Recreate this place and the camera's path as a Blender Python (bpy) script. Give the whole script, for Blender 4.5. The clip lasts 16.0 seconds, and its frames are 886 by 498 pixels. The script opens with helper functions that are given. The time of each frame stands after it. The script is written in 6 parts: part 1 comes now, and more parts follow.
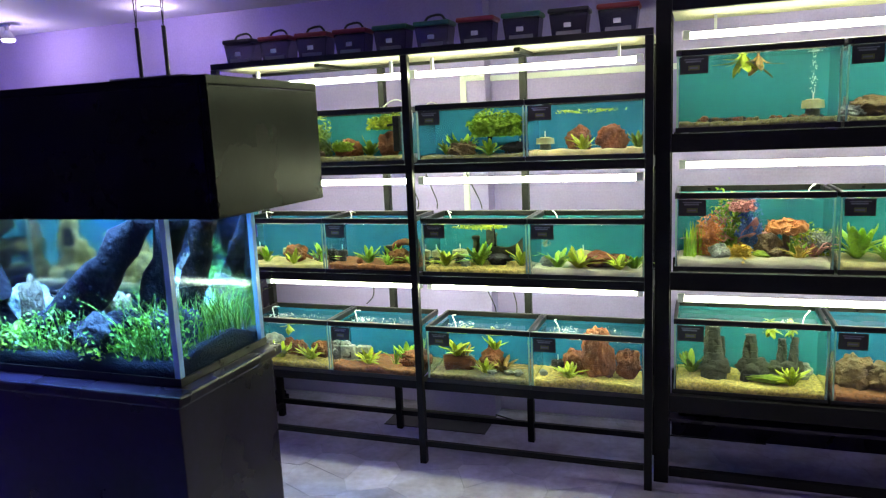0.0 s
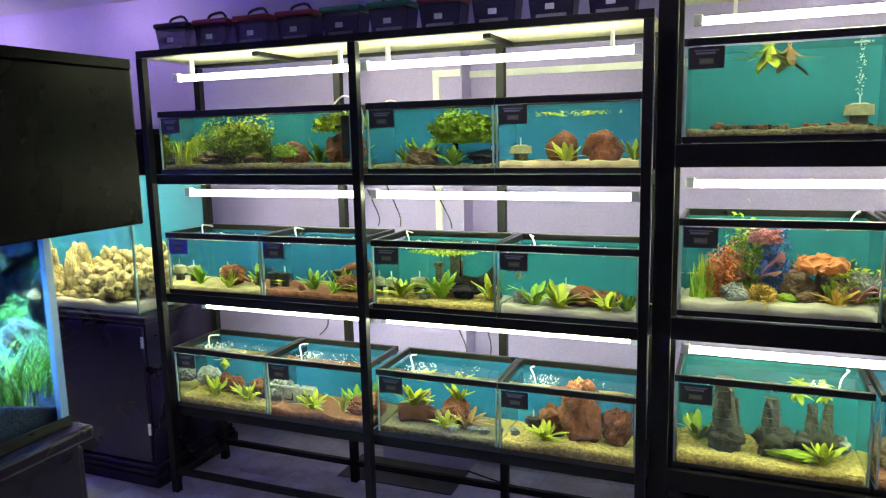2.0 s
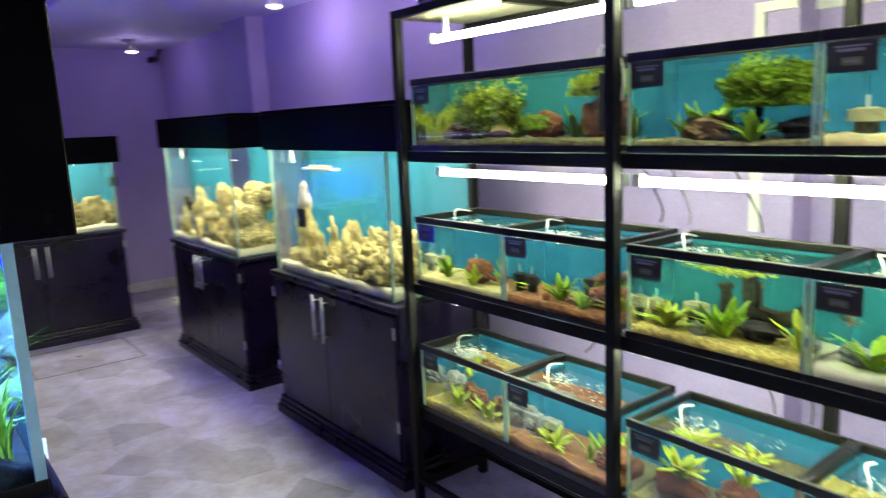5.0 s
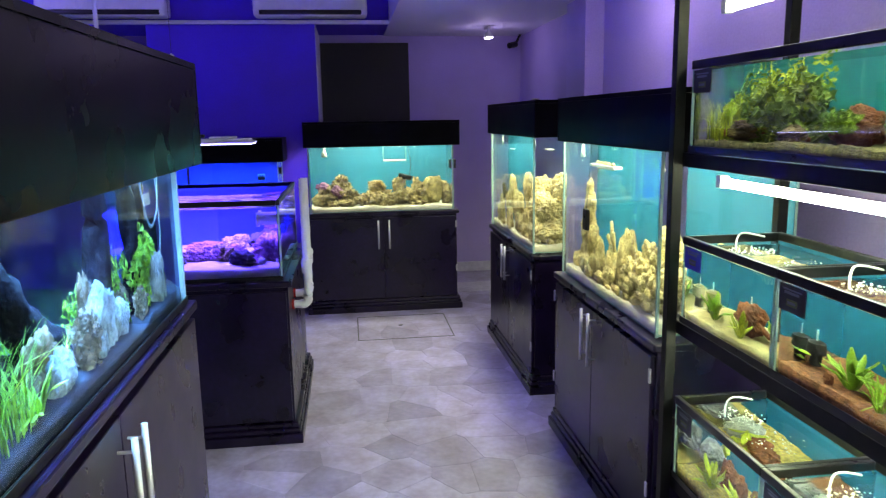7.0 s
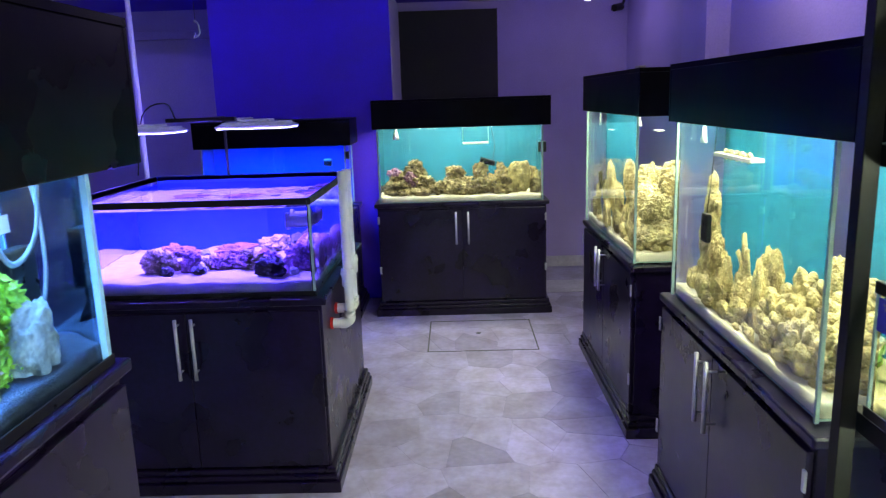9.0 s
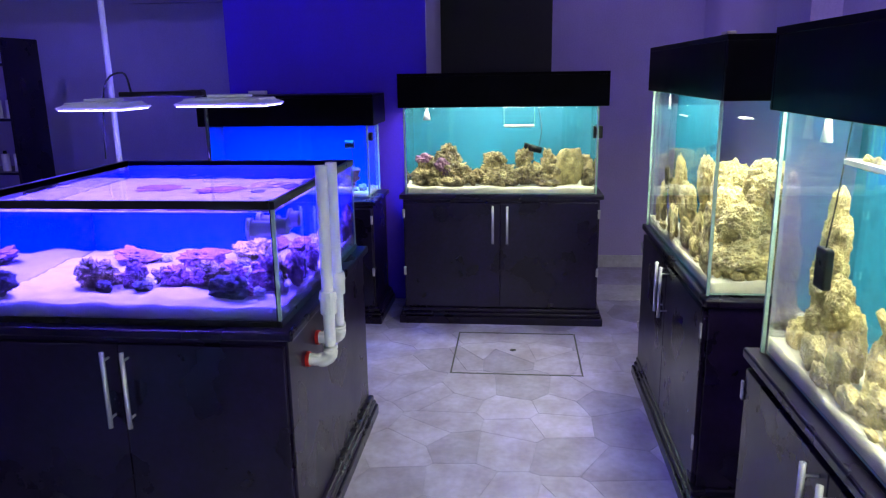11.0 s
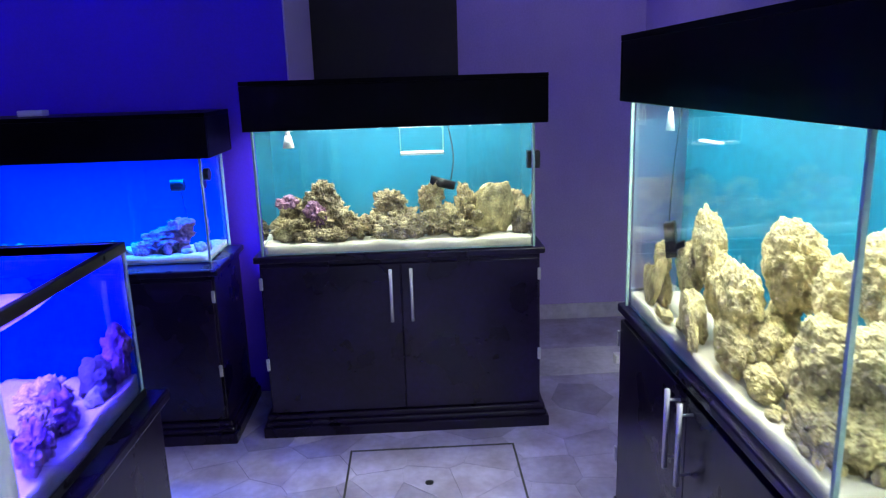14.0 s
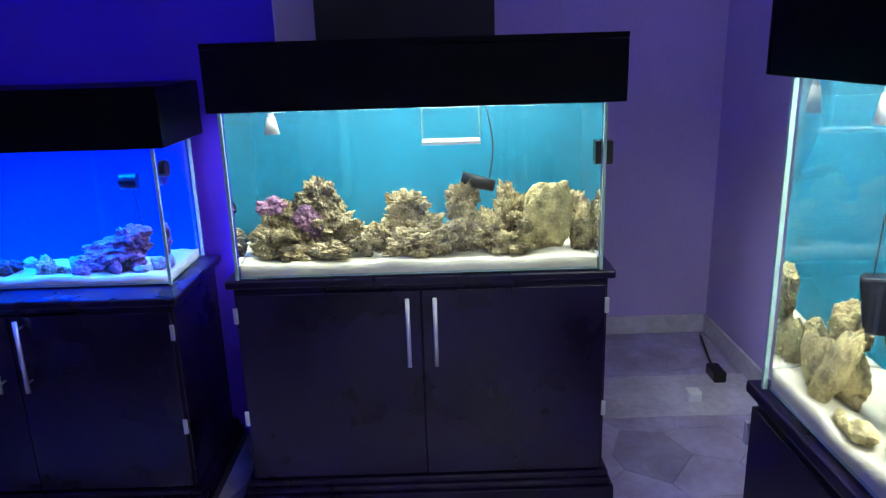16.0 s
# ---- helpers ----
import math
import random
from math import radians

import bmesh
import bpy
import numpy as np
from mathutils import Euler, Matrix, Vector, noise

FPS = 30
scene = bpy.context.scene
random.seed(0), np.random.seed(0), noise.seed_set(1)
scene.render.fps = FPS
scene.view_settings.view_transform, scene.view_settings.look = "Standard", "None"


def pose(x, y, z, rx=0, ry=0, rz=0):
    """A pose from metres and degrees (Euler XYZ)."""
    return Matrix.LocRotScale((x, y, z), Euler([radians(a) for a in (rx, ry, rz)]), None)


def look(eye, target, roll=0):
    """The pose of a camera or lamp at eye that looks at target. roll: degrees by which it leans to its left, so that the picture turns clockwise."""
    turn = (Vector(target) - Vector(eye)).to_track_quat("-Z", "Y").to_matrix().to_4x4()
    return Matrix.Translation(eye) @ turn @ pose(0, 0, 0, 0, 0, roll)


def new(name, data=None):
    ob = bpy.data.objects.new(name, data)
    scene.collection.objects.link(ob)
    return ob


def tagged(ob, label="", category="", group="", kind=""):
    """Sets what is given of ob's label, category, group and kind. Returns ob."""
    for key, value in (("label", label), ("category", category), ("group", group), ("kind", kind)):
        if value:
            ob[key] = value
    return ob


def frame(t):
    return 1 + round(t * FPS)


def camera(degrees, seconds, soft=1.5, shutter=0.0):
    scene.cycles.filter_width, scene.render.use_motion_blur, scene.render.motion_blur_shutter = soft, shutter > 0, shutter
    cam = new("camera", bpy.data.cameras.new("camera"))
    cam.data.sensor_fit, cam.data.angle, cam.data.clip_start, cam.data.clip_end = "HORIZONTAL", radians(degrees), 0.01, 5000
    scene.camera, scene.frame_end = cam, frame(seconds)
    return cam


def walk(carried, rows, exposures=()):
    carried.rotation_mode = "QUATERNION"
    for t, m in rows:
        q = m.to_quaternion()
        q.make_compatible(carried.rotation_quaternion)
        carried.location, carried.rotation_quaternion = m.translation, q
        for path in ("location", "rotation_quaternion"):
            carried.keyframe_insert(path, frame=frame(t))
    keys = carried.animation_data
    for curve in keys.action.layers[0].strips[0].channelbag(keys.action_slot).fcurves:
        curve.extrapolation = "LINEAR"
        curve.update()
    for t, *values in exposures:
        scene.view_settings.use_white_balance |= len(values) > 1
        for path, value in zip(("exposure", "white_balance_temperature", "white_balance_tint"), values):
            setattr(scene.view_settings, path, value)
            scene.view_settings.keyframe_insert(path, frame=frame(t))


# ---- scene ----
cam = camera(63.0, 16.0, 1.2, 0.4)
PATH = [
    (0, (0.068, 0.129, 1.659), (-0.599, 1.985, 1.331), -2.5),
    (0.5, (0.034, 0.235, 1.613), (-0.597, 2.102, 1.277), -1.4),
    (1, (0.032, 0.441, 1.644), (-0.534, 2.338, 1.357), -0.7),
    (1.5, (0.058, 0.641, 1.653), (-0.573, 2.509, 1.315), -1.8),
    (2, (0.143, 0.809, 1.64), (-0.601, 2.639, 1.331), -1.3),
    (2.5, (0.193, 0.881, 1.653), (-0.576, 2.699, 1.334), -1.0),
    (3, (0.237, 0.937, 1.644), (-0.655, 2.699, 1.328), -1.0),
    (3.5, (0.233, 1.048, 1.637), (-0.706, 2.776, 1.273), -1.6),
    (4, (0.153, 1.252, 1.635), (-0.867, 2.937, 1.285), -0.5),
    (4.5, (0.098, 1.419, 1.654), (-1.111, 2.964, 1.262), -3.4),
    (5, (0.106, 1.662, 1.613), (-1.452, 2.865, 1.262), -2.5),
    (7.5, (-0.245, 2.343, 1.617), (-2.204, 2.511, 1.251), -0.8),
    (8, (-0.435, 2.362, 1.6), (-2.396, 2.48, 1.227), -0.2),
    (8.5, (-0.674, 2.431, 1.616), (-2.625, 2.533, 1.185), -1.5),
    (9, (-0.87, 2.528, 1.609), (-2.826, 2.487, 1.198), -1.8),
    (11.5, (-1.824, 2.675, 1.6), (-3.756, 2.469, 1.126), -0.9),
    (12, (-2.043, 2.605, 1.613), (-3.997, 2.551, 1.191), -0.4),
    (12.5, (-2.299, 2.629, 1.597), (-4.245, 2.608, 1.137), -2.5),
    (13, (-2.554, 2.694, 1.613), (-4.504, 2.582, 1.18), -1.7),
    (13.5, (-2.8, 2.703, 1.588), (-4.751, 2.623, 1.155), -0.9),
    (14, (-3.032, 2.65, 1.594), (-4.977, 2.716, 1.131), -1.8),
    (14.5, (-3.271, 2.693, 1.58), (-5.214, 2.675, 1.107), -2.2),
    (15, (-3.462, 2.737, 1.586), (-5.397, 2.627, 1.091), -1.7),
    (15.5, (-3.68, 2.694, 1.578), (-5.619, 2.637, 1.09), -1.1),
    (16, (-3.868, 2.635, 1.583), (-5.791, 2.641, 1.034), -1.7),
]
EXPOSURES = [(0, -0.03, 6800, 10), (4, -0.03, 6850, 10), (7.5, 0.04, 6700, 10), (9.0, 0.03, 6350, 12), (11.5, -0.03, 5850, 20), (14.0, -0.10, 5350, 24), (16, -0.18, 5350, 24)]
walk(cam, [(t, look(eye, target, roll)) for t, eye, target, roll in PATH], EXPOSURES)

# ---- lights ----
world = bpy.data.worlds.new("world")
world.use_nodes = True
world.node_tree.nodes["Background"].inputs[0].default_value = (0.35, 0.3, 0.8, 1)
world.node_tree.nodes["Background"].inputs[1].default_value = 0.02
scene.world = world


def area_lamp(name, x, y, z, sx, sy, watts, colour):
    """A rectangular lamp that shines straight down."""
    data = bpy.data.lights.new(name, "AREA")
    data.shape, data.size, data.size_y, data.energy, data.color = "RECTANGLE", sx, sy, watts, colour
    ob = new(name, data)
    ob.location = (x, y, z)
    return ob


def bulb_lamp(name, x, y, z, watts, colour):
    """A small round lamp that shines all round."""
    data = bpy.data.lights.new(name, "POINT")
    data.energy, data.color, data.shadow_soft_size = watts, colour, 0.045
    ob = new(name, data)
    ob.location = (x, y, z)
    return ob


def spot_lamp(name, x, y, z, watts, colour):
    """A recessed lamp that shines down in a wide soft cone."""
    data = bpy.data.lights.new(name, "SPOT")
    data.energy, data.color, data.shadow_soft_size = watts, colour, 0.045
    data.spot_size, data.spot_blend = radians(150), 1.0
    ob = new(name, data)
    ob.location = (x, y, z)
    return ob


WARM, BLUE, VIOLET = (0.99, 1.0, 0.69), (0.015, 0.12, 1.0), (0.14, 0.085, 1.0)
area_lamp("hood_lamp_a", -1.68, 1.62, 1.60, 1.0, 0.2, 46.0, (0.25, 0.54, 1.0)).data.spread = radians(92)
area_lamp("hood_lamp_c", -3.02, 3.56, 1.61, 0.95, 0.2, 23.0, WARM)
area_lamp("hood_lamp_d", -4.68, 3.54, 1.61, 1.0, 0.2, 23.0, WARM)
area_lamp("hood_lamp_e", -6.32, 2.56, 1.53, 0.2, 1.0, 19.0, WARM)
area_lamp("hood_lamp_f", -6.38, 1.18, 1.42, 0.15, 0.9, 38.0, BLUE).data.spread = radians(72)
area_lamp("reef_lamp_1", -4.24, 1.62, 1.485, 0.20, 0.30, 112.0, VIOLET).data.spread = radians(104)
area_lamp("reef_lamp_2", -4.24, 1.13, 1.475, 0.20, 0.24, 94.0, VIOLET).data.spread = radians(104)
TRACK = [(-6.8, 3.6), (-4.06, 3.68)]
AISLE = [(-2.95, 3.70), (-0.4, 2.9), (1.7, 3.0)]
SOUTH = [(-5.4, -0.6), (-3.2, -1.0), (-1.0, -1.0), (1.2, -0.6)]
for n, (lx, ly) in enumerate(TRACK):
    bulb_lamp("track_light_%d" % n, lx, ly, 2.28, (2.4, 7.5)[n], ((0.62, 0.5, 1.0), (0.86, 0.74, 1.0))[n])
# Added to brighten the wall above the marine tank hoods.
bulb_lamp("aisle_light_0", AISLE[0][0], AISLE[0][1], 2.36, 4.5, (0.86, 0.74, 1.0))
# Added overhead fill for the floor and wall round the racks.
for n, (lx, ly) in enumerate(AISLE[1:]):
    spot_lamp("aisle_light_%d" % (n + 1), lx, ly, 2.40, (20.0, 17.0)[n], (0.86, 0.72, 1.0))
# Blue fill added out of view in the south part.
for n, (lx, ly) in enumerate(SOUTH):
    bulb_lamp("south_light_%d" % n, lx, ly, 2.88, (25.0, 3.5, 1.6, 1.6)[n], (0.24, 0.19, 1.0))


# ---- materials ----
def mat(name, base, rough=0.5, metal=0.0, var=0.25, scale=6.0, fine=60.0, bump=0.1, dist=0.003, spec=0.5, tint=None, rand=0.0, coat=0.0, still=False):
    """A surface with stains at one scale and grain at another; tint: a second colour for the stains; still: the pattern keeps its true size on stretched stones."""
    m = bpy.data.materials.new(name)
    m.use_nodes = True
    t = m.node_tree
    b = t.nodes["Principled BSDF"]
    co = t.nodes.new("ShaderNodeTexCoord")
    big, small = t.nodes.new("ShaderNodeTexNoise"), t.nodes.new("ShaderNodeTexNoise")
    big.inputs["Scale"].default_value, big.inputs["Detail"].default_value = scale, 5
    small.inputs["Scale"].default_value, small.inputs["Detail"].default_value = fine, 4
    where = t.nodes.new("ShaderNodeNewGeometry").outputs["Position"] if still else co.outputs["Object"]
    t.links.new(where, big.inputs["Vector"])
    t.links.new(where, small.inputs["Vector"])
    ramp = t.nodes.new("ShaderNodeValToRGB")
    dark = tint or tuple(c * (1 - var) for c in base)
    lite = tuple(min(1, c * (1 + var * 0.6)) for c in base)
    ramp.color_ramp.elements[0].position, ramp.color_ramp.elements[1].position = 0.32, 0.68
    ramp.color_ramp.elements[0].color, ramp.color_ramp.elements[1].color = (*dark, 1), (*lite, 1)
    t.links.new(big.outputs["Fac"], ramp.inputs["Fac"])
    mix = t.nodes.new("ShaderNodeMix")
    mix.data_type, mix.blend_type = "RGBA", "OVERLAY"
    mix.inputs["Factor"].default_value = min(1.0, var * 1.6)
    t.links.new(ramp.outputs["Color"], mix.inputs["A"])
    t.links.new(small.outputs["Fac"], mix.inputs["B"])
    col = mix.outputs["Result"]
    if rand:
        info, hsv, rng = t.nodes.new("ShaderNodeObjectInfo"), t.nodes.new("ShaderNodeHueSaturation"), t.nodes.new("ShaderNodeMapRange")
        rng.inputs["To Min"].default_value, rng.inputs["To Max"].default_value = 1 - rand, 1 + rand
        t.links.new(info.outputs["Random"], rng.inputs["Value"])
        t.links.new(rng.outputs["Result"], hsv.inputs["Value"])
        t.links.new(col, hsv.inputs["Color"])
        col = hsv.outputs["Color"]
    t.links.new(col, b.inputs["Base Color"])
    rr = t.nodes.new("ShaderNodeMapRange")
    rr.inputs["To Min"].default_value, rr.inputs["To Max"].default_value = max(0.02, rough - 0.1), min(1, rough + 0.12)
    t.links.new(big.outputs["Fac"], rr.inputs["Value"])
    t.links.new(rr.outputs["Result"], b.inputs["Roughness"])
    b.inputs["Metallic"].default_value = metal
    b.inputs["Specular IOR Level"].default_value = spec
    b.inputs["Coat Weight"].default_value = coat
    if bump:
        bp = t.nodes.new("ShaderNodeBump")
        bp.inputs["Strength"].default_value, bp.inputs["Distance"].default_value = bump, dist
        t.links.new(small.outputs["Fac"], bp.inputs["Height"])
        t.links.new(bp.outputs["Normal"], b.inputs["Normal"])
    return m


def clear(name, tint, straight=0.02, grazing=0.4, rough=0.0, bump=0.0, gloss=1.0):
    """Thin clear glass or water: the light passes straight, a share of it is mirrored."""
    m = bpy.data.materials.new(name)
    m.use_nodes = True
    t = m.node_tree
    t.nodes.remove(t.nodes["Principled BSDF"])
    out = t.nodes["Material Output"]
    tr, gl, mx, fr, pw, ad = (t.nodes.new("ShaderNode" + k) for k in ("BsdfTransparent", "BsdfGlossy", "MixShader", "LayerWeight", "Math", "Math"))
    tr.inputs["Color"].default_value = (*tint, 1)
    gl.inputs["Roughness"].default_value, gl.inputs["Color"].default_value = rough, (gloss, gloss, gloss, 1)
    fr.inputs["Blend"].default_value = 0.5
    pw.operation, ad.operation = "POWER", "MULTIPLY_ADD"
    pw.inputs[1].default_value, ad.inputs[1].default_value, ad.inputs[2].default_value = 4.0, grazing, straight
    t.links.new(fr.outputs["Facing"], pw.inputs[0])
    t.links.new(pw.outputs[0], ad.inputs[0])
    t.links.new(ad.outputs[0], mx.inputs["Fac"])
    t.links.new(tr.outputs["BSDF"], mx.inputs[1])
    t.links.new(gl.outputs["BSDF"], mx.inputs[2])
    t.links.new(mx.outputs["Shader"], out.inputs["Surface"])
    if bump:
        co, ns, bp = t.nodes.new("ShaderNodeTexCoord"), t.nodes.new("ShaderNodeTexNoise"), t.nodes.new("ShaderNodeBump")
        ns.inputs["Scale"].default_value, ns.inputs["Detail"].default_value = 14.0, 3
        bp.inputs["Strength"].default_value, bp.inputs["Distance"].default_value = bump, 0.01
        t.links.new(co.outputs["Object"], ns.inputs["Vector"])
        t.links.new(ns.outputs["Fac"], bp.inputs["Height"])
        t.links.new(bp.outputs["Normal"], gl.inputs["Normal"])
        t.links.new(bp.outputs["Normal"], fr.inputs["Normal"])
    return m


def glow(name, colour, strength):
    m = bpy.data.materials.new(name)
    m.use_nodes = True
    b = m.node_tree.nodes["Principled BSDF"]
    b.inputs["Base Color"].default_value = (*colour, 1)
    b.inputs["Emission Color"].default_value, b.inputs["Emission Strength"].default_value = (*colour, 1), strength
    return m


M = {}
M["wall"] = mat("lilac_paint", (0.415, 0.335, 0.65), 0.6, var=0.13, scale=1.3, fine=90, bump=0.15, dist=0.002)
# Violet paint; part of the blue light on it is put into the colour.
M["accent"] = mat("blue_lit_violet_paint", (0.065, 0.014, 0.62), 0.6, var=0.12, scale=1.1, fine=90, bump=0.15, dist=0.002)
M["ceiling"] = mat("ceiling_paint", (0.62, 0.60, 0.74), 0.7, var=0.06, scale=0.8, fine=70, bump=0.08, dist=0.002)
M["joint"] = mat("floor_joint", (0.325, 0.297, 0.425), 0.7, var=0.3, scale=3, fine=40)
M["marble"] = mat("marble", (0.35, 0.322, 0.475), 0.48, var=0.16, scale=6.0, fine=30, bump=0.03, tint=(0.255, 0.22, 0.30), rand=0.24)
M["black"] = mat("black_stained_wood", (0.0068, 0.003, 0.023), 0.28, var=0.5, scale=5, fine=45, bump=0.05, dist=0.002, spec=0.42)
M["hood"] = mat("black_hood_wood", (0.0022, 0.0020, 0.004), 0.34, var=0.5, scale=4, fine=22, bump=0.07, dist=0.003, spec=0.05)
M["islandhood"] = mat("glossy_black_hood_wood", (0.0022, 0.0020, 0.004), 0.25, var=0.5, scale=4, fine=22, bump=0.07, dist=0.003, spec=0.065)
M["steel"] = mat("black_painted_steel", (0.004, 0.004, 0.005), 0.5, var=0.4, scale=12, fine=90, bump=0.06, dist=0.001, spec=0.25)
M["chrome"] = mat("brushed_steel", (0.62, 0.62, 0.64), 0.42, 0.7, var=0.1, scale=20, fine=200, bump=0.03, dist=0.001)
M["rim"] = mat("black_plastic_rim", (0.006, 0.006, 0.007), 0.3, var=0.3, scale=20, fine=120, bump=0.03, dist=0.001)
M["teal"] = mat("teal_back_paint", (0.003, 0.155, 0.32), 0.55, var=0.14, scale=3, fine=50, bump=0.02)
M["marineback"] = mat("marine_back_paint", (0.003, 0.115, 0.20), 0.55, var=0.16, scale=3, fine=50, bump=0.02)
M["tealdark"] = mat("teal_green_back_paint", (0.008, 0.20, 0.27), 0.55, var=0.14, scale=3, fine=50, bump=0.02)
M["blueback"] = mat("blue_back_paint", (0.008, 0.05, 0.50), 0.55, var=0.14, scale=3, fine=50, bump=0.02)
M["glass"] = clear("aquarium_glass", (0.985, 0.995, 0.99), 0.012, 0.30)
M["islandglass"] = clear("island_tank_glass", (0.97, 0.985, 1.0), 0.003, 0.10)
M["edge"] = mat("glass_edge", (0.34, 0.50, 0.44), 0.2, var=0.15, scale=15, fine=90, bump=0.0)


def water(name, tint, haze=0.0, ior=1.33):
    m = bpy.data.materials.new(name)
    m.use_nodes = True
    t = m.node_tree
    t.nodes.remove(t.nodes["Principled BSDF"])
    g = t.nodes.new("ShaderNodeBsdfGlass")
    g.inputs["IOR"].default_value, g.inputs["Roughness"].default_value, g.inputs["Color"].default_value = ior, haze, (*tint, 1)
    t.links.new(g.outputs["BSDF"], t.nodes["Material Output"].inputs["Surface"])
    return m


M["water"] = water("fresh_water", (0.95, 0.985, 0.985))
M["bluewater"] = water("planted_tank_water", (0.60, 0.80, 1.0), 0.06)
M["violetwater"] = water("reef_tank_water", (0.66, 0.66, 1.0))
M["reefglass"] = water("thick_reef_tank_glass", (0.97, 0.985, 1.0), 0.0, 1.4)
M["tube"] = glow("fluorescent_tube", (0.89, 1.0, 0.63), 60.0)
# Same tube, emission raised to brighten the two lower rows.
M["tubelow"] = glow("boosted_fluorescent_tube", (0.89, 1.0, 0.66), 80.0)
M["led"] = glow("violet_led", (0.42, 0.40, 1.0), 12.0)
# Glass edge with the hood lamp's blue glow put into its colour.
M["edgelit"] = mat("blue_lit_glass_edge", (0.36, 0.64, 0.95), 0.2, var=0.1, scale=15, fine=90, bump=0.0)
M["bulb"] = glow("downlight_bulb", (0.9, 0.86, 1.0), 14.0)
M["white"] = mat("white_plastic", (0.78, 0.78, 0.78), 0.4, var=0.08, scale=10, fine=90, bump=0.02)
M["pvc"] = mat("white_pvc_pipe", (0.80, 0.80, 0.80), 0.35, var=0.10, scale=9, fine=60, bump=0.03)
M["red"] = mat("red_plastic", (0.55, 0.02, 0.02), 0.4, var=0.15)
M["cream"] = mat("cream_plywood", (0.40, 0.37, 0.27), 0.6, var=0.15, scale=4, fine=50)
M["whitesand"] = mat("white_coral_sand", (0.66, 0.61, 0.47), 0.9, var=0.14, scale=14, fine=260, bump=0.6, dist=0.004)
M["yellowsand"] = mat("yellow_sand", (0.64, 0.49, 0.15), 0.9, var=0.5, scale=70, fine=200, bump=1.0, dist=0.006)
M["palesand"] = mat("pale_sand", (0.70, 0.59, 0.29), 0.9, var=0.3, scale=16, fine=220, bump=0.6, dist=0.004)
M["redgravel"] = mat("red_brown_gravel", (0.30, 0.12, 0.055), 0.9, var=0.5, scale=60, fine=190, bump=1.0, dist=0.006)
M["greygravel"] = mat("mixed_grey_gravel", (0.20, 0.17, 0.08), 0.9, var=0.6, scale=75, fine=190, bump=1.0, dist=0.006)
M["soil"] = mat("dark_aquarium_soil", (0.030, 0.032, 0.045), 0.9, var=0.4, scale=30, fine=200, bump=0.9, dist=0.006)
M["coralrock"] = mat("pale_coral_rock", (0.58, 0.48, 0.215), 0.9, var=0.35, scale=22, fine=120, bump=1.0, dist=0.012, tint=(0.27, 0.22, 0.11), rand=0.15, still=True)
M["liverock"] = mat("live_rock", (0.42, 0.34, 0.17), 0.9, var=0.5, scale=26, fine=120, bump=1.0, dist=0.014, tint=(0.11, 0.08, 0.04), rand=0.3, still=True)
M["purplerock"] = mat("purple_algae_rock", (0.30, 0.15, 0.21), 0.9, var=0.45, scale=16, fine=100, bump=1.0, dist=0.01, tint=(0.12, 0.06, 0.14), rand=0.3, still=True)
M["darkrock"] = mat("dark_rock", (0.05, 0.045, 0.05), 0.9, var=0.5, scale=14, fine=100, bump=1.0, dist=0.01, rand=0.3, still=True)
M["redrock"] = mat("red_lava_rock", (0.27, 0.095, 0.045), 0.95, var=0.4, scale=18, fine=130, bump=1.0, dist=0.008, tint=(0.13, 0.05, 0.03), rand=0.2, still=True)
M["brownrock"] = mat("brown_rock", (0.20, 0.13, 0.07), 0.95, var=0.4, scale=18, fine=130, bump=1.0, dist=0.008, rand=0.25, still=True)
M["palerock"] = mat("white_grey_rock", (0.44, 0.455, 0.44), 0.9, var=0.4, scale=14, fine=90, bump=0.9, dist=0.008, tint=(0.17, 0.185, 0.19), still=True)
M["driftwood"] = mat("dark_driftwood", (0.011, 0.009, 0.013), 0.9, var=0.5, scale=7, fine=50, bump=1.0, dist=0.012, spec=0.1)
M["redwood"] = mat("red_brown_driftwood", (0.24, 0.085, 0.035), 0.85, var=0.4, scale=9, fine=60, bump=0.9, dist=0.01)
M["ruin"] = mat("grey_stone_ornament", (0.085, 0.085, 0.065), 0.9, var=0.45, scale=18, fine=80, bump=1.0, dist=0.006)
M["sponge"] = mat("cream_filter_sponge", (0.48, 0.46, 0.28), 0.95, var=0.2, scale=30, fine=160, bump=0.9, dist=0.004)
M["blacksponge"] = mat("black_filter_sponge", (0.02, 0.02, 0.022), 0.95, var=0.3, scale=30, fine=160, bump=0.9, dist=0.004)
M["leaf"] = mat("bright_leaf", (0.33, 0.52, 0.035), 0.45, var=0.3, scale=20, fine=90, bump=0.1, tint=(0.13, 0.26, 0.02), rand=0.3)
M["leafyellow"] = mat("yellow_green_leaf", (0.54, 0.58, 0.035), 0.45, var=0.3, scale=20, fine=90, bump=0.1, tint=(0.22, 0.30, 0.03), rand=0.3)
M["leafdark"] = mat("olive_leaf", (0.20, 0.28, 0.025), 0.5, var=0.35, scale=20, fine=90, bump=0.1, rand=0.3)
M["moss"] = mat("green_moss", (0.26, 0.40, 0.03), 0.8, var=0.4, scale=30, fine=170, bump=0.6, dist=0.008, still=True)
M["leafred"] = mat("brownish_leaf", (0.34, 0.20, 0.06), 0.5, var=0.35, scale=20, fine=90, bump=0.1)
M["palegrass"] = mat("pale_pinkish_grass", (0.36, 0.27, 0.17), 0.6, var=0.4, scale=15, fine=80, bump=0.1)
M["orange"] = mat("orange_coral_ornament", (0.72, 0.25, 0.08), 0.7, var=0.3, scale=20, fine=90, bump=0.5)
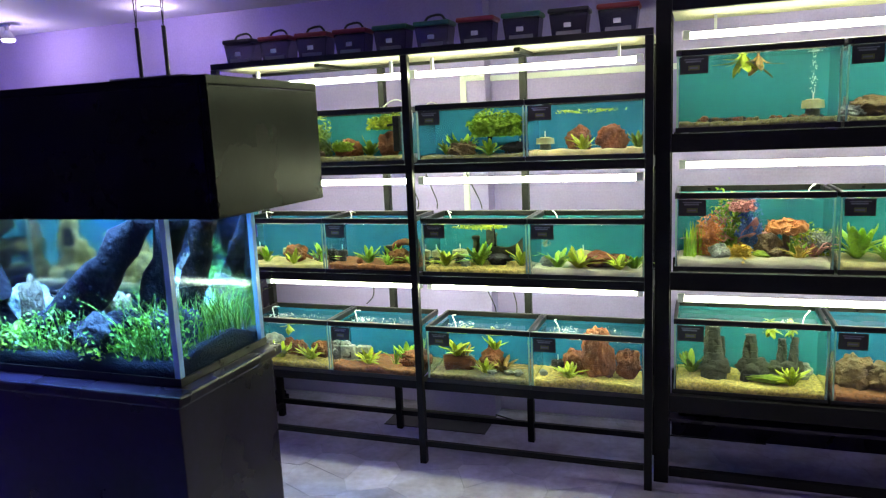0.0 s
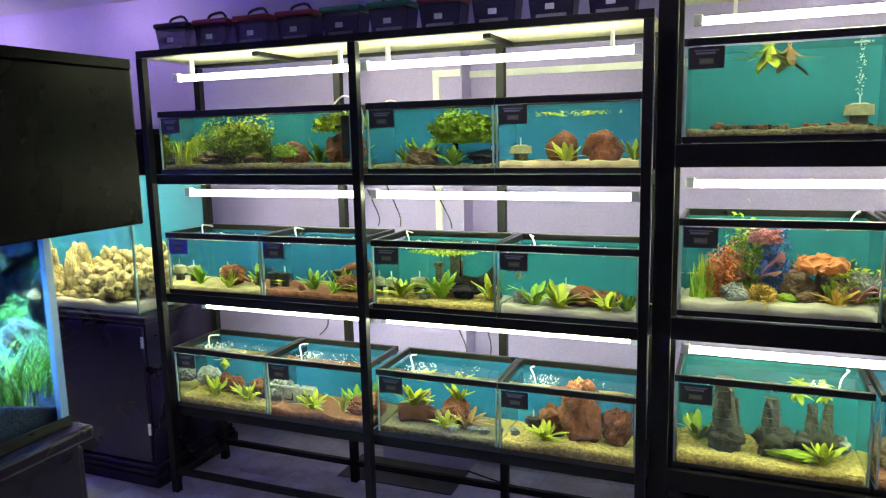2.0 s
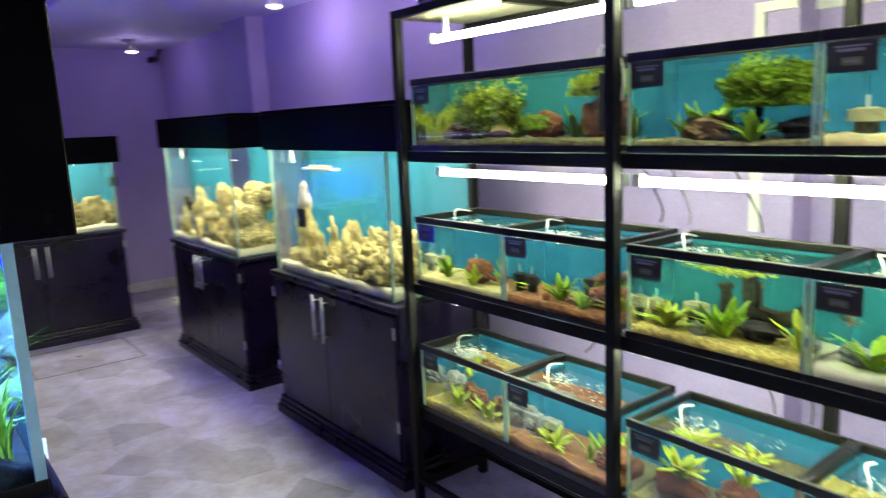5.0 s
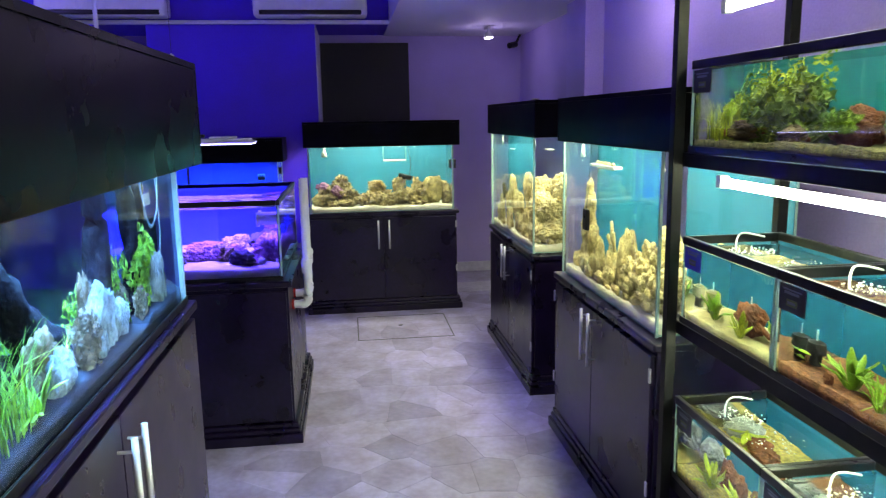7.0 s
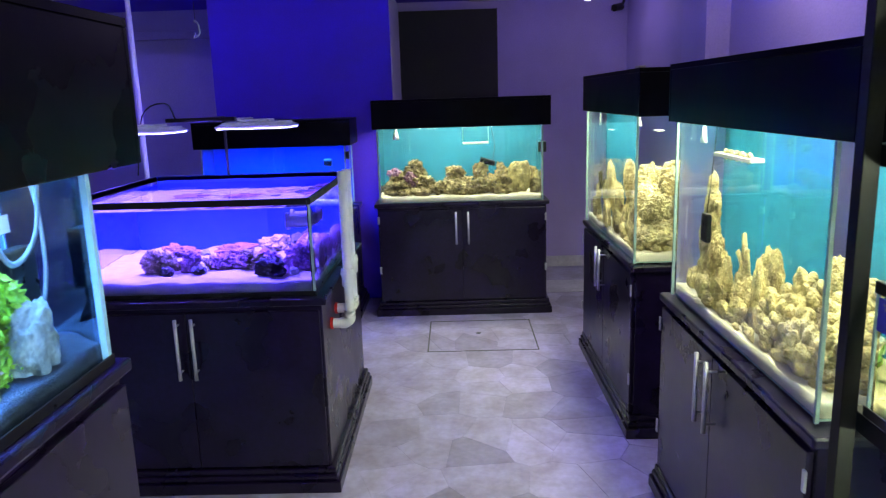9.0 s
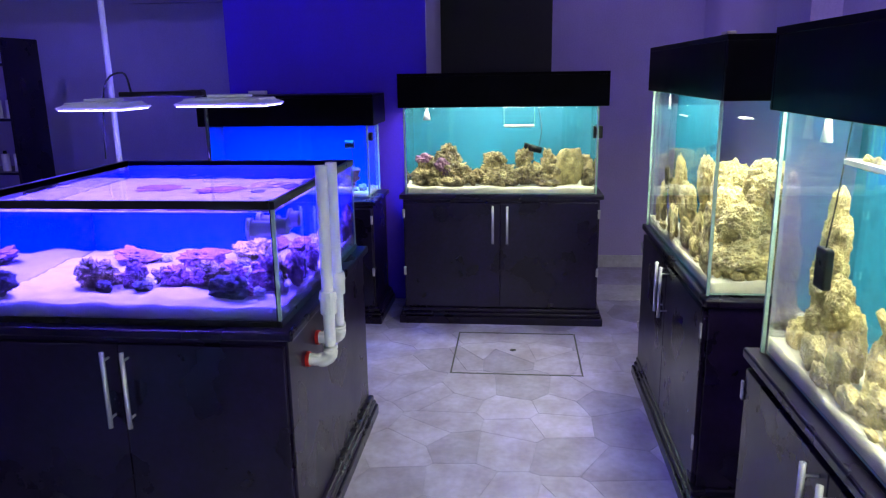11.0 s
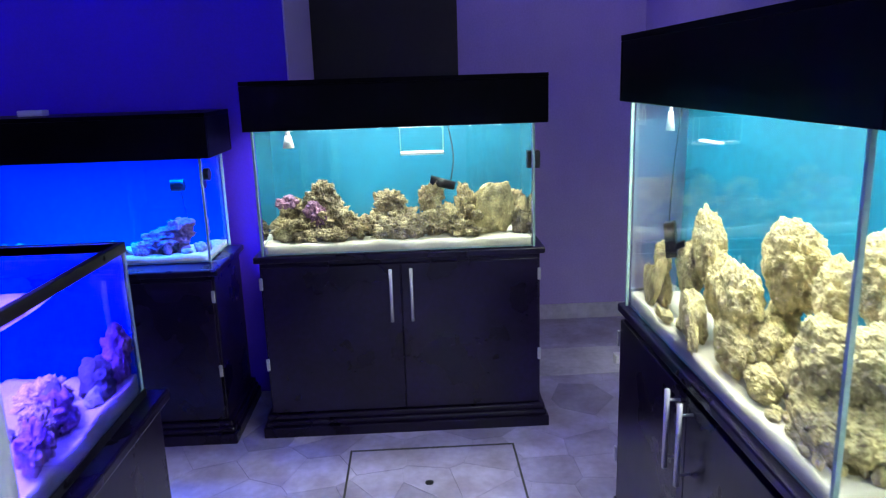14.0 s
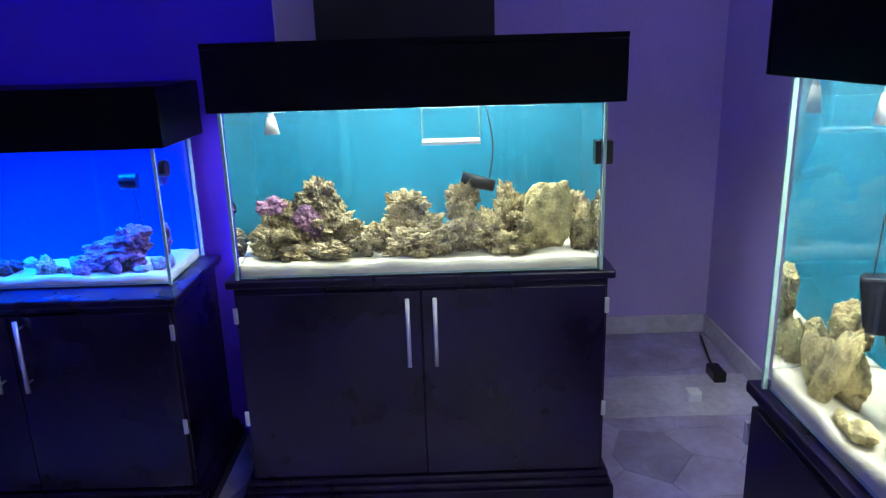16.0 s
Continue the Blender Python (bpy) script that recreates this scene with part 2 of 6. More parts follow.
M["yellow"] = mat("yellow_anemone_ornament", (0.75, 0.52, 0.10), 0.6, var=0.25, scale=20, fine=90, bump=0.3)
M["blueplant"] = mat("blue_plastic_plant", (0.08, 0.20, 0.60), 0.5, var=0.25, scale=20, fine=90)
M["pinkplant"] = mat("pink_plastic_plant", (0.72, 0.30, 0.32), 0.5, var=0.25, scale=20, fine=90)
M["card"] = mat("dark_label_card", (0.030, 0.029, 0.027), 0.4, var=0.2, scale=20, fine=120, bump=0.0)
M["bluecard"] = mat("blue_label_card", (0.05, 0.05, 0.40), 0.4, var=0.2, scale=20, fine=120, bump=0.0)
M["print"] = mat("grey_print", (0.20, 0.20, 0.22), 0.5, var=0.1, bump=0.0)
M["price"] = mat("olive_price_sticker", (0.16, 0.18, 0.05), 0.5, var=0.2, bump=0.0)
M["smoke"] = clear("clear_carrier_plastic", (0.32, 0.32, 0.35), 0.04, 0.5, 0.1)
M["lidred"] = mat("red_lid", (0.30, 0.03, 0.04), 0.45, var=0.15)
M["lidgreen"] = mat("green_lid", (0.03, 0.16, 0.10), 0.45, var=0.15)
M["lidblack"] = mat("black_lid", (0.02, 0.02, 0.022), 0.45, var=0.15)
M["cable"] = mat("black_cable", (0.015, 0.015, 0.015), 0.5, var=0.1, bump=0.0)
M["hose"] = mat("white_air_hose", (0.80, 0.82, 0.82), 0.35, var=0.05, bump=0.0)
M["clearhose"] = mat("clear_grey_hose", (0.26, 0.31, 0.36), 0.2, var=0.05, bump=0.0)
M["bubble"] = mat("bubble_foam", (0.85, 0.90, 0.92), 0.25, var=0.05, bump=0.0)
M["doorblack"] = mat("black_panel", (0.006, 0.006, 0.008), 0.5, var=0.4, scale=2, fine=40, bump=0.05)
M["skirt"] = mat("pale_skirting_stone", (0.50, 0.48, 0.55), 0.4, var=0.2, scale=5, fine=30, bump=0.03)


# ---- mesh helpers ----
def box(bm, x0, x1, y0, y1, z0, z1, bevel=0.0):
    """Adds a box to bm."""
    r = bmesh.ops.create_cube(bm, size=1.0, matrix=Matrix.Translation(((x0 + x1) / 2, (y0 + y1) / 2, (z0 + z1) / 2)) @ Matrix.Diagonal((x1 - x0, y1 - y0, z1 - z0, 1)))
    if bevel:
        edges = list({e for v in r["verts"] for e in v.link_edges})
        bmesh.ops.bevel(bm, geom=edges, offset=bevel, segments=2, profile=0.5, affect="EDGES")
    return bm


def rod(bm, a, b, r, r2=None, seg=10):
    """Adds a round bar from a to b."""
    a, b = Vector(a), Vector(b)
    m = Matrix.Translation((a + b) / 2) @ (b - a).to_track_quat("Z", "Y").to_matrix().to_4x4()
    bmesh.ops.create_cone(bm, cap_ends=True, segments=seg, radius1=r, radius2=r if r2 is None else r2, depth=(b - a).length, matrix=m)
    return bm


def hosebm(bm, pts, r, seg=7, r2=None):
    """Adds a tube that bends through the points, with tapering radius where r2 is given."""
    P = [Vector(p) for p in pts]
    fine = []
    for i in range(len(P) - 1):
        p0, p1, p2, p3 = P[max(i - 1, 0)], P[i], P[i + 1], P[min(i + 2, len(P) - 1)]
        for k in range(5):
            s = k / 5
            fine.append(0.5 * ((2 * p1) + (p2 - p0) * s + (2 * p0 - 5 * p1 + 4 * p2 - p3) * s * s + (3 * p1 - p0 - 3 * p2 + p3) * s**3))
    fine.append(P[-1])
    rings = []
    for i, p in enumerate(fine):
        d = (fine[min(i + 1, len(fine) - 1)] - fine[max(i - 1, 0)]).normalized()
        q = d.to_track_quat("Z", "Y")
        rad = r if r2 is None else r + (r2 - r) * i / (len(fine) - 1)
        rings.append([bm.verts.new(p + q @ Vector((rad * math.cos(a), rad * math.sin(a), 0))) for a in (2 * math.pi * k / seg for k in range(seg))])
    for u, v in zip(rings, rings[1:]):
        for k in range(seg):
            bm.faces.new((u[k], u[(k + 1) % seg], v[(k + 1) % seg], v[k]))
    bm.faces.new(rings[0][::-1])
    bm.faces.new(rings[-1])
    return bm


def mesh_of(bm, name, material, smooth=False):
    me = bpy.data.meshes.new(name)
    bmesh.ops.recalc_face_normals(bm, faces=bm.faces)
    bm.to_mesh(me)
    bm.free()
    if smooth:
        me.polygons.foreach_set("use_smooth", [True] * len(me.polygons))
    me.materials.append(material)
    return me


def part(name, bm, material, parent=None, label="", smooth=False):
    """Links a bmesh as one mesh object under a thing or a part."""
    ob = new(name, mesh_of(bm, name, material, smooth))
    ob.parent = parent
    return tagged(ob, label)


def thing(name, at, label, category, group="", kind=""):
    ob = new(name)
    ob.location = at
    ob.empty_display_size = 0.05
    return tagged(ob, label, category, group, kind)


def solid(name, material, x0, x1, y0, y1, z0, z1, label="", category="", kind="structure", bevel=0.0):
    ob = part(name, box(bmesh.new(), x0, x1, y0, y1, z0, z1, bevel), material)
    return tagged(ob, label, category, kind=kind)


def B(*a, bevel=0.0):
    return box(bmesh.new(), *a, bevel)


# ---- the room ----
WX, NY, EX, SY, CZ, HZ = -7.60, 4.09, 2.60, -2.60, 2.43, 2.95
solid("floor", M["joint"], WX - 0.2, EX + 0.2, SY - 0.2, NY + 0.2, -0.15, -0.004, "pale marble crazy paving with grey joints", "floor")
solid("wall_north", M["wall"], WX - 0.2, EX + 0.2, NY, NY + 0.2, 0, HZ, "lilac painted plaster wall behind the racks", "wall")
solid("wall_west", M["wall"], WX - 0.2, WX, SY, NY, 0, HZ, "lilac painted wall at the far end", "wall")
solid("wall_south", M["wall"], WX - 0.2, EX + 0.2, SY - 0.2, SY, 0, HZ, "lilac painted wall", "wall")
solid("wall_east", M["wall"], EX, EX + 0.2, SY, NY, 0, HZ, "lilac painted wall", "wall")
solid("ceiling", M["ceiling"], WX, EX, 2.69, NY, CZ, HZ + 0.1, "white dropped ceiling over the aisle", "ceiling")
solid("ceiling_high", M["ceiling"], WX - 0.2, EX + 0.2, SY - 0.2, 2.69, HZ, HZ + 0.1, "white ceiling over the south part", "ceiling")
solid("wall_pilaster_1", M["wall"], -5.56, -5.12, 3.955, NY, 0, CZ, "lilac plaster pilaster", "wall")
solid("wall_pilaster_2", M["wall"], -1.50, -1.03, 3.965, NY, 0, CZ, "lilac plaster pilaster behind the rack", "wall")
solid("wall_block", M["accent"], WX, -6.63, 0.66, 2.05, 0, 2.425, "violet painted wall projection, blue light added into its colour", "wall")
solid("wall_bulkhead", M["accent"], WX, -6.66, SY, 2.69, 2.44, HZ, "deep violet bulkhead under the high ceiling", "wall")
solid("trim_ledge", M["ceiling"], -6.66, -6.60, SY, 2.69, 2.425, 2.455, "thin white ledge along the bulkhead", "trim")
# Pale sheet stands in for light falling on the block's side face.
solid("trim_lit_side", M["ceiling"], WX + 0.06, -6.634, 2.0505, 2.058, 0, 2.42, "pale sheet on the violet wall's side, lit look put into its colour", "trim")
solid("door_1", M["doorblack"], WX, WX + 0.05, 2.03, 2.93, 0, 2.36, "black door panel in the far wall", "door")
solid("trim_threshold", M["skirt"], -7.05, -6.66, 3.10, NY - 0.002, 0.0005, 0.004, "pale smooth stone strip across the corner floor", "trim")
solid("trim_panel", M["wall"], WX, WX + 0.025, -0.448, 0.655, 0.90, 2.185, "lilac painted board closing a window opening", "trim", bevel=0.004)
solid("trim_panel_head", M["wall"], WX, WX + 0.04, -0.52, 0.655, 2.19, 2.26, "lilac painted head board over the closed opening", "trim", bevel=0.004)
solid("trim_panel_sill", M["wall"], WX, WX + 0.05, -0.52, 0.655, 0.84, 0.895, "lilac painted sill under the closed opening", "trim", bevel=0.004)
solid("baseboard_west", M["skirt"], WX, WX + 0.015, 2.93, NY, 0, 0.10, "pale stone skirting", "baseboard")
solid("baseboard_north", M["skirt"], WX, -5.56, NY - 0.015, NY, 0, 0.10, "pale stone skirting", "baseboard")

# ceiling lights
def downlight(x, y, z=CZ):
    t = thing("downlight", (x, y, z), "small round recessed ceiling downlight, added as fill light, lit", "downlight", "ceiling downlights")
    bm = rod(bmesh.new(), (0, 0, -0.012), (0, 0, 0.0), 0.055, 0.06, 20)
    part("ring", bm, M["white"], t)
    part("bulb", rod(bmesh.new(), (0, 0, -0.018), (0, 0, -0.010), 0.038, 0.042, 18), M["bulb"], t)


# These downlights are added to go with the aisle and south fill lamps.
for lx, ly in AISLE:
    downlight(lx, ly)
for lx, ly in SOUTH:
    downlight(lx, ly, HZ)
for lx, ly in TRACK:
    t = thing("track_spotlight", (lx, ly, CZ), "white ceiling spotlight on a short arm, lit", "spotlight", "ceiling spotlights")
    part("bar", box(bmesh.new(), -0.16, 0.02, -0.012, 0.012, -0.02, 0, 0.003), M["white"], t)
    part("arm", rod(bmesh.new(), (0, 0, -0.02), (0, 0, -0.05), 0.012), M["white"], t)
    part("head", rod(bmesh.new(), (0, 0, -0.10), (0, 0, -0.05), 0.045, 0.02, 16), M["white"], t)
    part("bulb", rod(bmesh.new(), (0, 0, -0.112), (0, 0, -0.1005), 0.034, 0.04, 16), M["bulb"], t)


def air_conditioner(y0, y1):
    t = thing("air_conditioner", (-6.66, y0, 2.47), "white wall-mounted split air conditioner", "air conditioner", "air conditioners on the bulkhead")
    w = y1 - y0
    part("body", box(bmesh.new(), 0.0, 0.2, 0, w, 0, 0.28, 0.025), M["white"], t)
    part("louvre", box(bmesh.new(), 0.14, 0.206, 0.05, w - 0.05, 0.012, 0.05, 0.006), M["rim"], t, "dark outlet slot")
    part("flap", box(bmesh.new(), 0.15, 0.212, 0.05, w - 0.05, 0.052, 0.062, 0.002), M["white"], t)


air_conditioner(-0.14, 0.87)
air_conditioner(1.56, 2.50)

# floor hatch
h = tagged(part("floor_hatch", B(-5.95, -5.30, 2.313, 2.322, -0.003, 0.001), M["card"]), "square floor hatch outline with a small lifting hole", "hatch", kind="structure")
for a in ((-5.95, -5.30, 3.028, 3.037), (-5.312, -5.30, 2.3225, 3.0275), (-5.95, -5.938, 2.3225, 3.0275)):
    part("hatch_joint", B(*a, -0.003, 0.001), M["card"], h)
part("lifting_hole", rod(bmesh.new(), (-5.66, 2.655, -0.002), (-5.66, 2.655, 0.002), 0.018, seg=14), M["rim"], h)


# ---- fish tanks ----
class Tank:
    """A box of glass. face "S" looks south, "E" looks east; u runs to the right seen from the front, v to the back."""

    def __init__(self, x0, x1, y0, y1, z0, z1, face, bed):
        self.b, self.face, self.bed = (x0, x1, y0, y1, z0, z1), face, bed

    def at(self, u, v, up=0.0):
        x0, x1, y0, y1, z0, z1 = self.b
        if self.face == "S":
            return Vector((x0 + 0.012 + u * (x1 - x0 - 0.024), y0 + 0.012 + v * (y1 - y0 - 0.03), z0 + 0.01 + self.bed + up))
        return Vector((x1 - 0.012 - v * (x1 - x0 - 0.03), y0 + 0.012 + u * (y1 - y0 - 0.024), z0 + 0.01 + self.bed + up))


def fish_tank(x0, x1, y0, y1, z0, z1, face, sand, bed, label, back="teal", rim=True, level=0.03, lower=True, group="", backs=True, slope=0.0, glass=0.007, wet="water", seam=0.75, edge="edge"):
    """Glass panes, rims, painted back, water and bed of one tank."""
    tk = Tank(x0, x1, y0, y1, z0, z1, face, bed)
    t = thing("fish_tank", (x0, y0, z0), label, "fish tank", group)
    w, d, h, g = x1 - x0, y1 - y0, z1 - z0, glass
    for n, a in (("front", (0, w, 0, g, 0.004, h)), ("rear", (0, w, d - g, d, 0.004, h)), ("left", (0, g, g + 0.001, d - g - 0.001, 0.004, h)), ("right", (w - g, w, g + 0.001, d - g - 0.001, 0.004, h))):
        painted = backs and ((face == "S" and n == "rear") or (face == "E" and n == "left"))
        if painted:
            part("back_panel", B(*a), M[back], t, "painted rear pane")
        else:
            part("glass_pane", B(*a), M[{"bluewater": "islandglass", "violetwater": "reefglass"}.get(wet, "glass")], t)
    part("base_pane", B(g + 0.001, w - g - 0.001, g + 0.001, d - g - 0.001, 0.004, 0.01), M["edge"], t)
    for cx, cy in ((0, 0), (w, 0), (0, d), (w, d)):
        sx, sy = (-1 if cx == 0 else 1), (-1 if cy == 0 else 1)
        ax, ay = sorted((cx - sx * g * seam, cx + sx * 0.0008)), sorted((cy - sy * g * seam, cy + sy * 0.0008))
        part("corner_seam", B(*ax, *ay, 0.004, h), M[edge], t)
    e = 0.004
    if rim:
        for a in ((-e, w + e, -e, 0.012), (-e, w + e, d - 0.012, d + e), (-e, 0.012, 0.0125, d - 0.0125), (w - 0.012, w + e, 0.0125, d - 0.0125)):
            part("rim", box(bmesh.new(), *a, h - 0.024, h + 0.002, 0.003), M["rim"], t)
    if lower:
        bm = bmesh.new()
        for a in ((-e, w + e, -e, -0.0005), (-e, w + e, d + 0.0005, d + e), (-e, -0.0005, 0, d), (w + 0.0005, w + e, 0, d)):
            box(bm, *a, 0, 0.02)
        part("lower_rim", bm, M["rim"], t)
    if level is not None:
        wx0, wx1, wy0, wy1 = g + 0.0012, w - g - 0.0012, g + 0.0012, d - g - 0.0012
        if backs and face == "S":
            wy1 = d - g * 0.5
        elif backs:
            wx0 = g * 0.5
        body = part("water", water_body(wx0, wx1, wy0, wy1, 0.0103, h - level, x0), M[wet], t, "clear water with a rippled surface")
        body.visible_shadow = False
    sand_bed(tk, sand, slope, g)
    return tk


def water_body(x0, x1, y0, y1, z0, z1, seed):
    """A block of water with a gently rippled top."""
    bm = bmesh.new()
    nx, ny = max(6, int((x1 - x0) / 0.018)), max(6, int((y1 - y0) / 0.018))
    top = []
    for j in range(ny + 1):
        for i in range(nx + 1):
            x, y = x0 + (x1 - x0) * i / nx, y0 + (y1 - y0) * j / ny
            rim_ = 0 if i in (0, nx) or j in (0, ny) else 1
            top.append(bm.verts.new((x, y, z1 + rim_ * 0.0016 * noise.noise((x * 26, y * 26, seed * 9)))))
    W = nx + 1
    for j in range(ny):
        for i in range(nx):
            f = bm.faces.new((top[j * W + i], top[j * W + i + 1], top[(j + 1) * W + i + 1], top[(j + 1) * W + i]))
            f.smooth = True
    ring = [j * W for j in range(ny + 1)] + [ny * W + i for i in range(1, W)] + [j * W + nx for j in range(ny - 1, -1, -1)] + [i for i in range(nx - 1, 0, -1)]
    low = [bm.verts.new((top[k].co.x, top[k].co.y, z0)) for k in ring]
    for k in range(len(ring)):
        n = (k + 1) % len(ring)
        bm.faces.new((top[ring[k]], low[k], low[n], top[ring[n]]))
    bm.faces.new(low)
    return bm


SANDS = {"whitesand": "white coral sand bed, gently rippled", "yellowsand": "yellow sand bed in the tank", "palesand": "pale yellow sand bed in the tank", "redgravel": "red-brown gravel bed in the tank", "greygravel": "mixed grey and brown gravel bed", "soil": "dark soil bed, banked up"}


def sand_bed(tk, sand, slope, g):
    x0, x1, y0, y1, z0, z1 = tk.b
    coarse = sand in ("redgravel", "greygravel", "yellowsand")
    grain = 0.009 if coarse else 0.02
    m, nx, ny = g + 0.003, max(8, int((x1 - x0) / grain)), max(8, int((y1 - y0) / grain))
    bm = bmesh.new()
    top, low = [], []
    for j in range(ny + 1):
        for i in range(nx + 1):
            x, y = x0 + m + (x1 - x0 - 2 * m) * i / nx, y0 + m + (y1 - y0 - 2 * m) * j / ny
            hgt = tk.bed + tk.bed * 0.35 * noise.noise((x * 7, y * 7, z0)) + 0.006 * noise.noise((x * 23, y * 23, z0))
            if coarse:
                hgt += 0.006 * (0.4 - noise.voronoi((x * 75, y * 75, z0))[0][0]) + 0.003 * noise.noise((x * 160, y * 160, z0))
            hgt += slope * min(1.0, (abs(j / ny - 0.5) * -2 + 1) * 1.6)
            top.append(bm.verts.new((x - x0, y - y0, 0.0105 + max(0.006, hgt))))
    W = nx + 1
    for j in range(ny):
        for i in range(nx):
            bm.faces.new((top[j * W + i], top[j * W + i + 1], top[(j + 1) * W + i + 1], top[(j + 1) * W + i]))
    ring = [j * W for j in range(ny + 1)] + [ny * W + i for i in range(1, W)] + [j * W + nx for j in range(ny - 1, -1, -1)] + [i for i in range(nx - 1, 0, -1)]
    low = [bm.verts.new((top[k].co.x, top[k].co.y, 0.0105)) for k in ring]
    for k in range(len(ring)):
        n = (k + 1) % len(ring)
        bm.faces.new((top[ring[k]], top[ring[n]], low[n], low[k]))
    ob = part("sand_bed", bm, M[sand], None, SANDS[sand], True)
    ob.location = (x0, y0, z0)
    tagged(ob, "", "sand", kind="stuff")


# ---- stones, wood and plants ----
def rock_mesh(name, seed, rough, pits, material, sub=5):
    """A stone about one metre across: warped, lumpy, with nodules and eaten-out pits."""
    bm = bmesh.new()
    bmesh.ops.create_icosphere(bm, subdivisions=sub, radius=0.5)
    o = Vector((seed * 7.3, seed * 3.1, seed * 5.7))
    for v in bm.verts:
        p = v.co.normalized()
        q = p + noise.noise_vector(p * 1.1 + o) * 0.3 * rough
        k = 1 + rough * (0.9 * noise.noise(q * 1.3 + o) + 0.45 * noise.noise(q * 3.1 + o) + 0.2 * noise.noise(q * 8.0 + o))
        for f, g in ((2.6, 0.30), (5.5, 0.19), (11.0, 0.13), (22.0, 0.085)):
            k += pits * g * (0.42 - noise.voronoi(q * f + o)[0][0])
        hole = noise.voronoi(q * 4.2 + o * 1.7)[0][0]
        k -= pits * 0.55 * max(0.0, 0.26 - hole)
        v.co = (p * 0.86 + q * 0.14) * 0.5 * k
    for i in range(3):
        lo, hi = min(v.co[i] for v in bm.verts), max(v.co[i] for v in bm.verts)
        for v in bm.verts:
            v.co[i] = (v.co[i] - (lo + hi) / 2) * 1.08 / (hi - lo)
    return mesh_of(bm, name, material, True)


ROCKS = {}
for key, rough_, pits_, cnt in (("coralrock", 0.24, 0.72, 7), ("liverock", 0.5, 1.3, 7), ("purplerock", 0.5, 1.2, 5), ("redrock", 0.32, 0.62, 6), ("brownrock", 0.4, 0.7, 5), ("darkrock", 0.45, 1.0, 4), ("ruin", 0.5, 0.9, 3), ("palerock", 0.35, 0.5, 3), ("moss", 0.6, 1.2, 3)):
    ROCKS[key] = [rock_mesh(key, 11 * k + len(key), rough_, pits_, M[key], 5 if key in ("coralrock", "liverock", "purplerock", "redrock", "brownrock", "palerock") else 4) for k in range(cnt)]
    if key in ("coralrock", "liverock"):
        ROCKS[key + "_big"] = [rock_mesh(key, 17 * k + 5, rough_ * (1.1 if key == "coralrock" else 1.0), pits_ * (0.85 if key == "coralrock" else 1.1), M[key], 6) for k in range(5)]
ROCKS["boulder"] = [rock_mesh("boulder", 3, 0.30, 0.14, M["coralrock"], 5)]
ROCKWORDS = {"ruin": "weathered grey-green stone ruin base", "boulder": "smooth pale leaning boulder on white sand", "coralrock": "pale pitted coral rock on white sand", "liverock": "knobbly tan and brown live rock", "purplerock": "purple-crusted reef rock on white sand", "redrock": "rust-red lava rock in the tank", "brownrock": "brown rock lying on the tank bed", "darkrock": "dark reef rock on the sand", "palerock": "pale grey-white layered rock", "moss": "soft clump of green moss"}
pick = random.Random(5)


def rock(tk, kind, u, v, w, hgt, up=0.0, deep=None, tilt=0.0):
    """A stone of width w and height hgt, sunk a little into the bed."""
    ob = new("rock" if kind != "moss" else "moss_clump", pick.choice(ROCKS[kind + "_big" if kind + "_big" in ROCKS and w > 0.11 else kind]))
    p = tk.at(u, v, up)
    dd = deep or w * pick.uniform(0.7, 0.95)
    ob.matrix_world = Matrix.Translation((p.x, p.y, p.z + hgt * 0.40)) @ pose(0, 0, 0, pick.uniform(-8, 8), tilt, pick.choice((0, 180)) + pick.uniform(-25, 25)) @ Matrix.Diagonal(((w, dd, hgt, 1) if tk.face == "S" else (dd, w, hgt, 1)))
    return tagged(ob, ROCKWORDS[kind], "moss" if kind == "moss" else "rock")


def leaf_mesh(name, material, droop, wide, wave=0.0):
    """One blade of length 1 that rises along +z and bends out along +y."""
    bm = bmesh.new()
    rows, n = [], 7
    for i in range(n + 1):
        s = i / n
        y, z = droop * s * s, s * (1 - 0.25 * droop * s)
        half = wide * max(0.0, math.sin(math.pi * min(1, 0.02 + 0.96 * s) ** 1.35)) ** 0.75 * 0.5 + 0.008
        rows.append([bm.verts.new((k * half, y + abs(k) * half * 0.35 + wave * 0.03 * math.sin(9 * s), z)) for k in (-1, 0, 1)])
    for a, b in zip(rows, rows[1:]):
        for k in range(2):
            bm.faces.new((a[k], a[k + 1], b[k + 1], b[k]))
    r = bmesh.ops.extrude_face_region(bm, geom=list(bm.faces))
    for v in (g for g in r["geom"] if isinstance(g, bmesh.types.BMVert)):
        v.co.y -= 0.008
    return mesh_of(bm, name, material, True)


LEAVES = {k: [leaf_mesh("leaf", M[m_], d_, w_, 1.0) for d_ in (0.15, 0.42, 0.8)] for k, m_, w_ in (("sword", "leaf", 0.26), ("yellow", "leafyellow", 0.28), ("olive", "leafdark", 0.24), ("red", "leafred", 0.26), ("thin", "leaf", 0.07), ("bluep", "blueplant", 0.2), ("pinkp", "pinkplant", 0.25), ("anemone", "yellow", 0.16), ("orange", "orange", 0.2))}
PLANTWORDS = {"sword": "bright green broad-leaved aquarium plant", "yellow": "yellow-green broad-leaved aquarium plant", "olive": "olive green leafy aquarium plant", "red": "brownish broad-leaved aquarium plant", "thin": "thin-leaved green aquarium plant", "bluep": "blue plastic leafy aquarium plant", "pinkp": "pink plastic leafy aquarium plant", "anemone": "yellow plastic anemone ornament", "orange": "orange plastic fan coral ornament"}


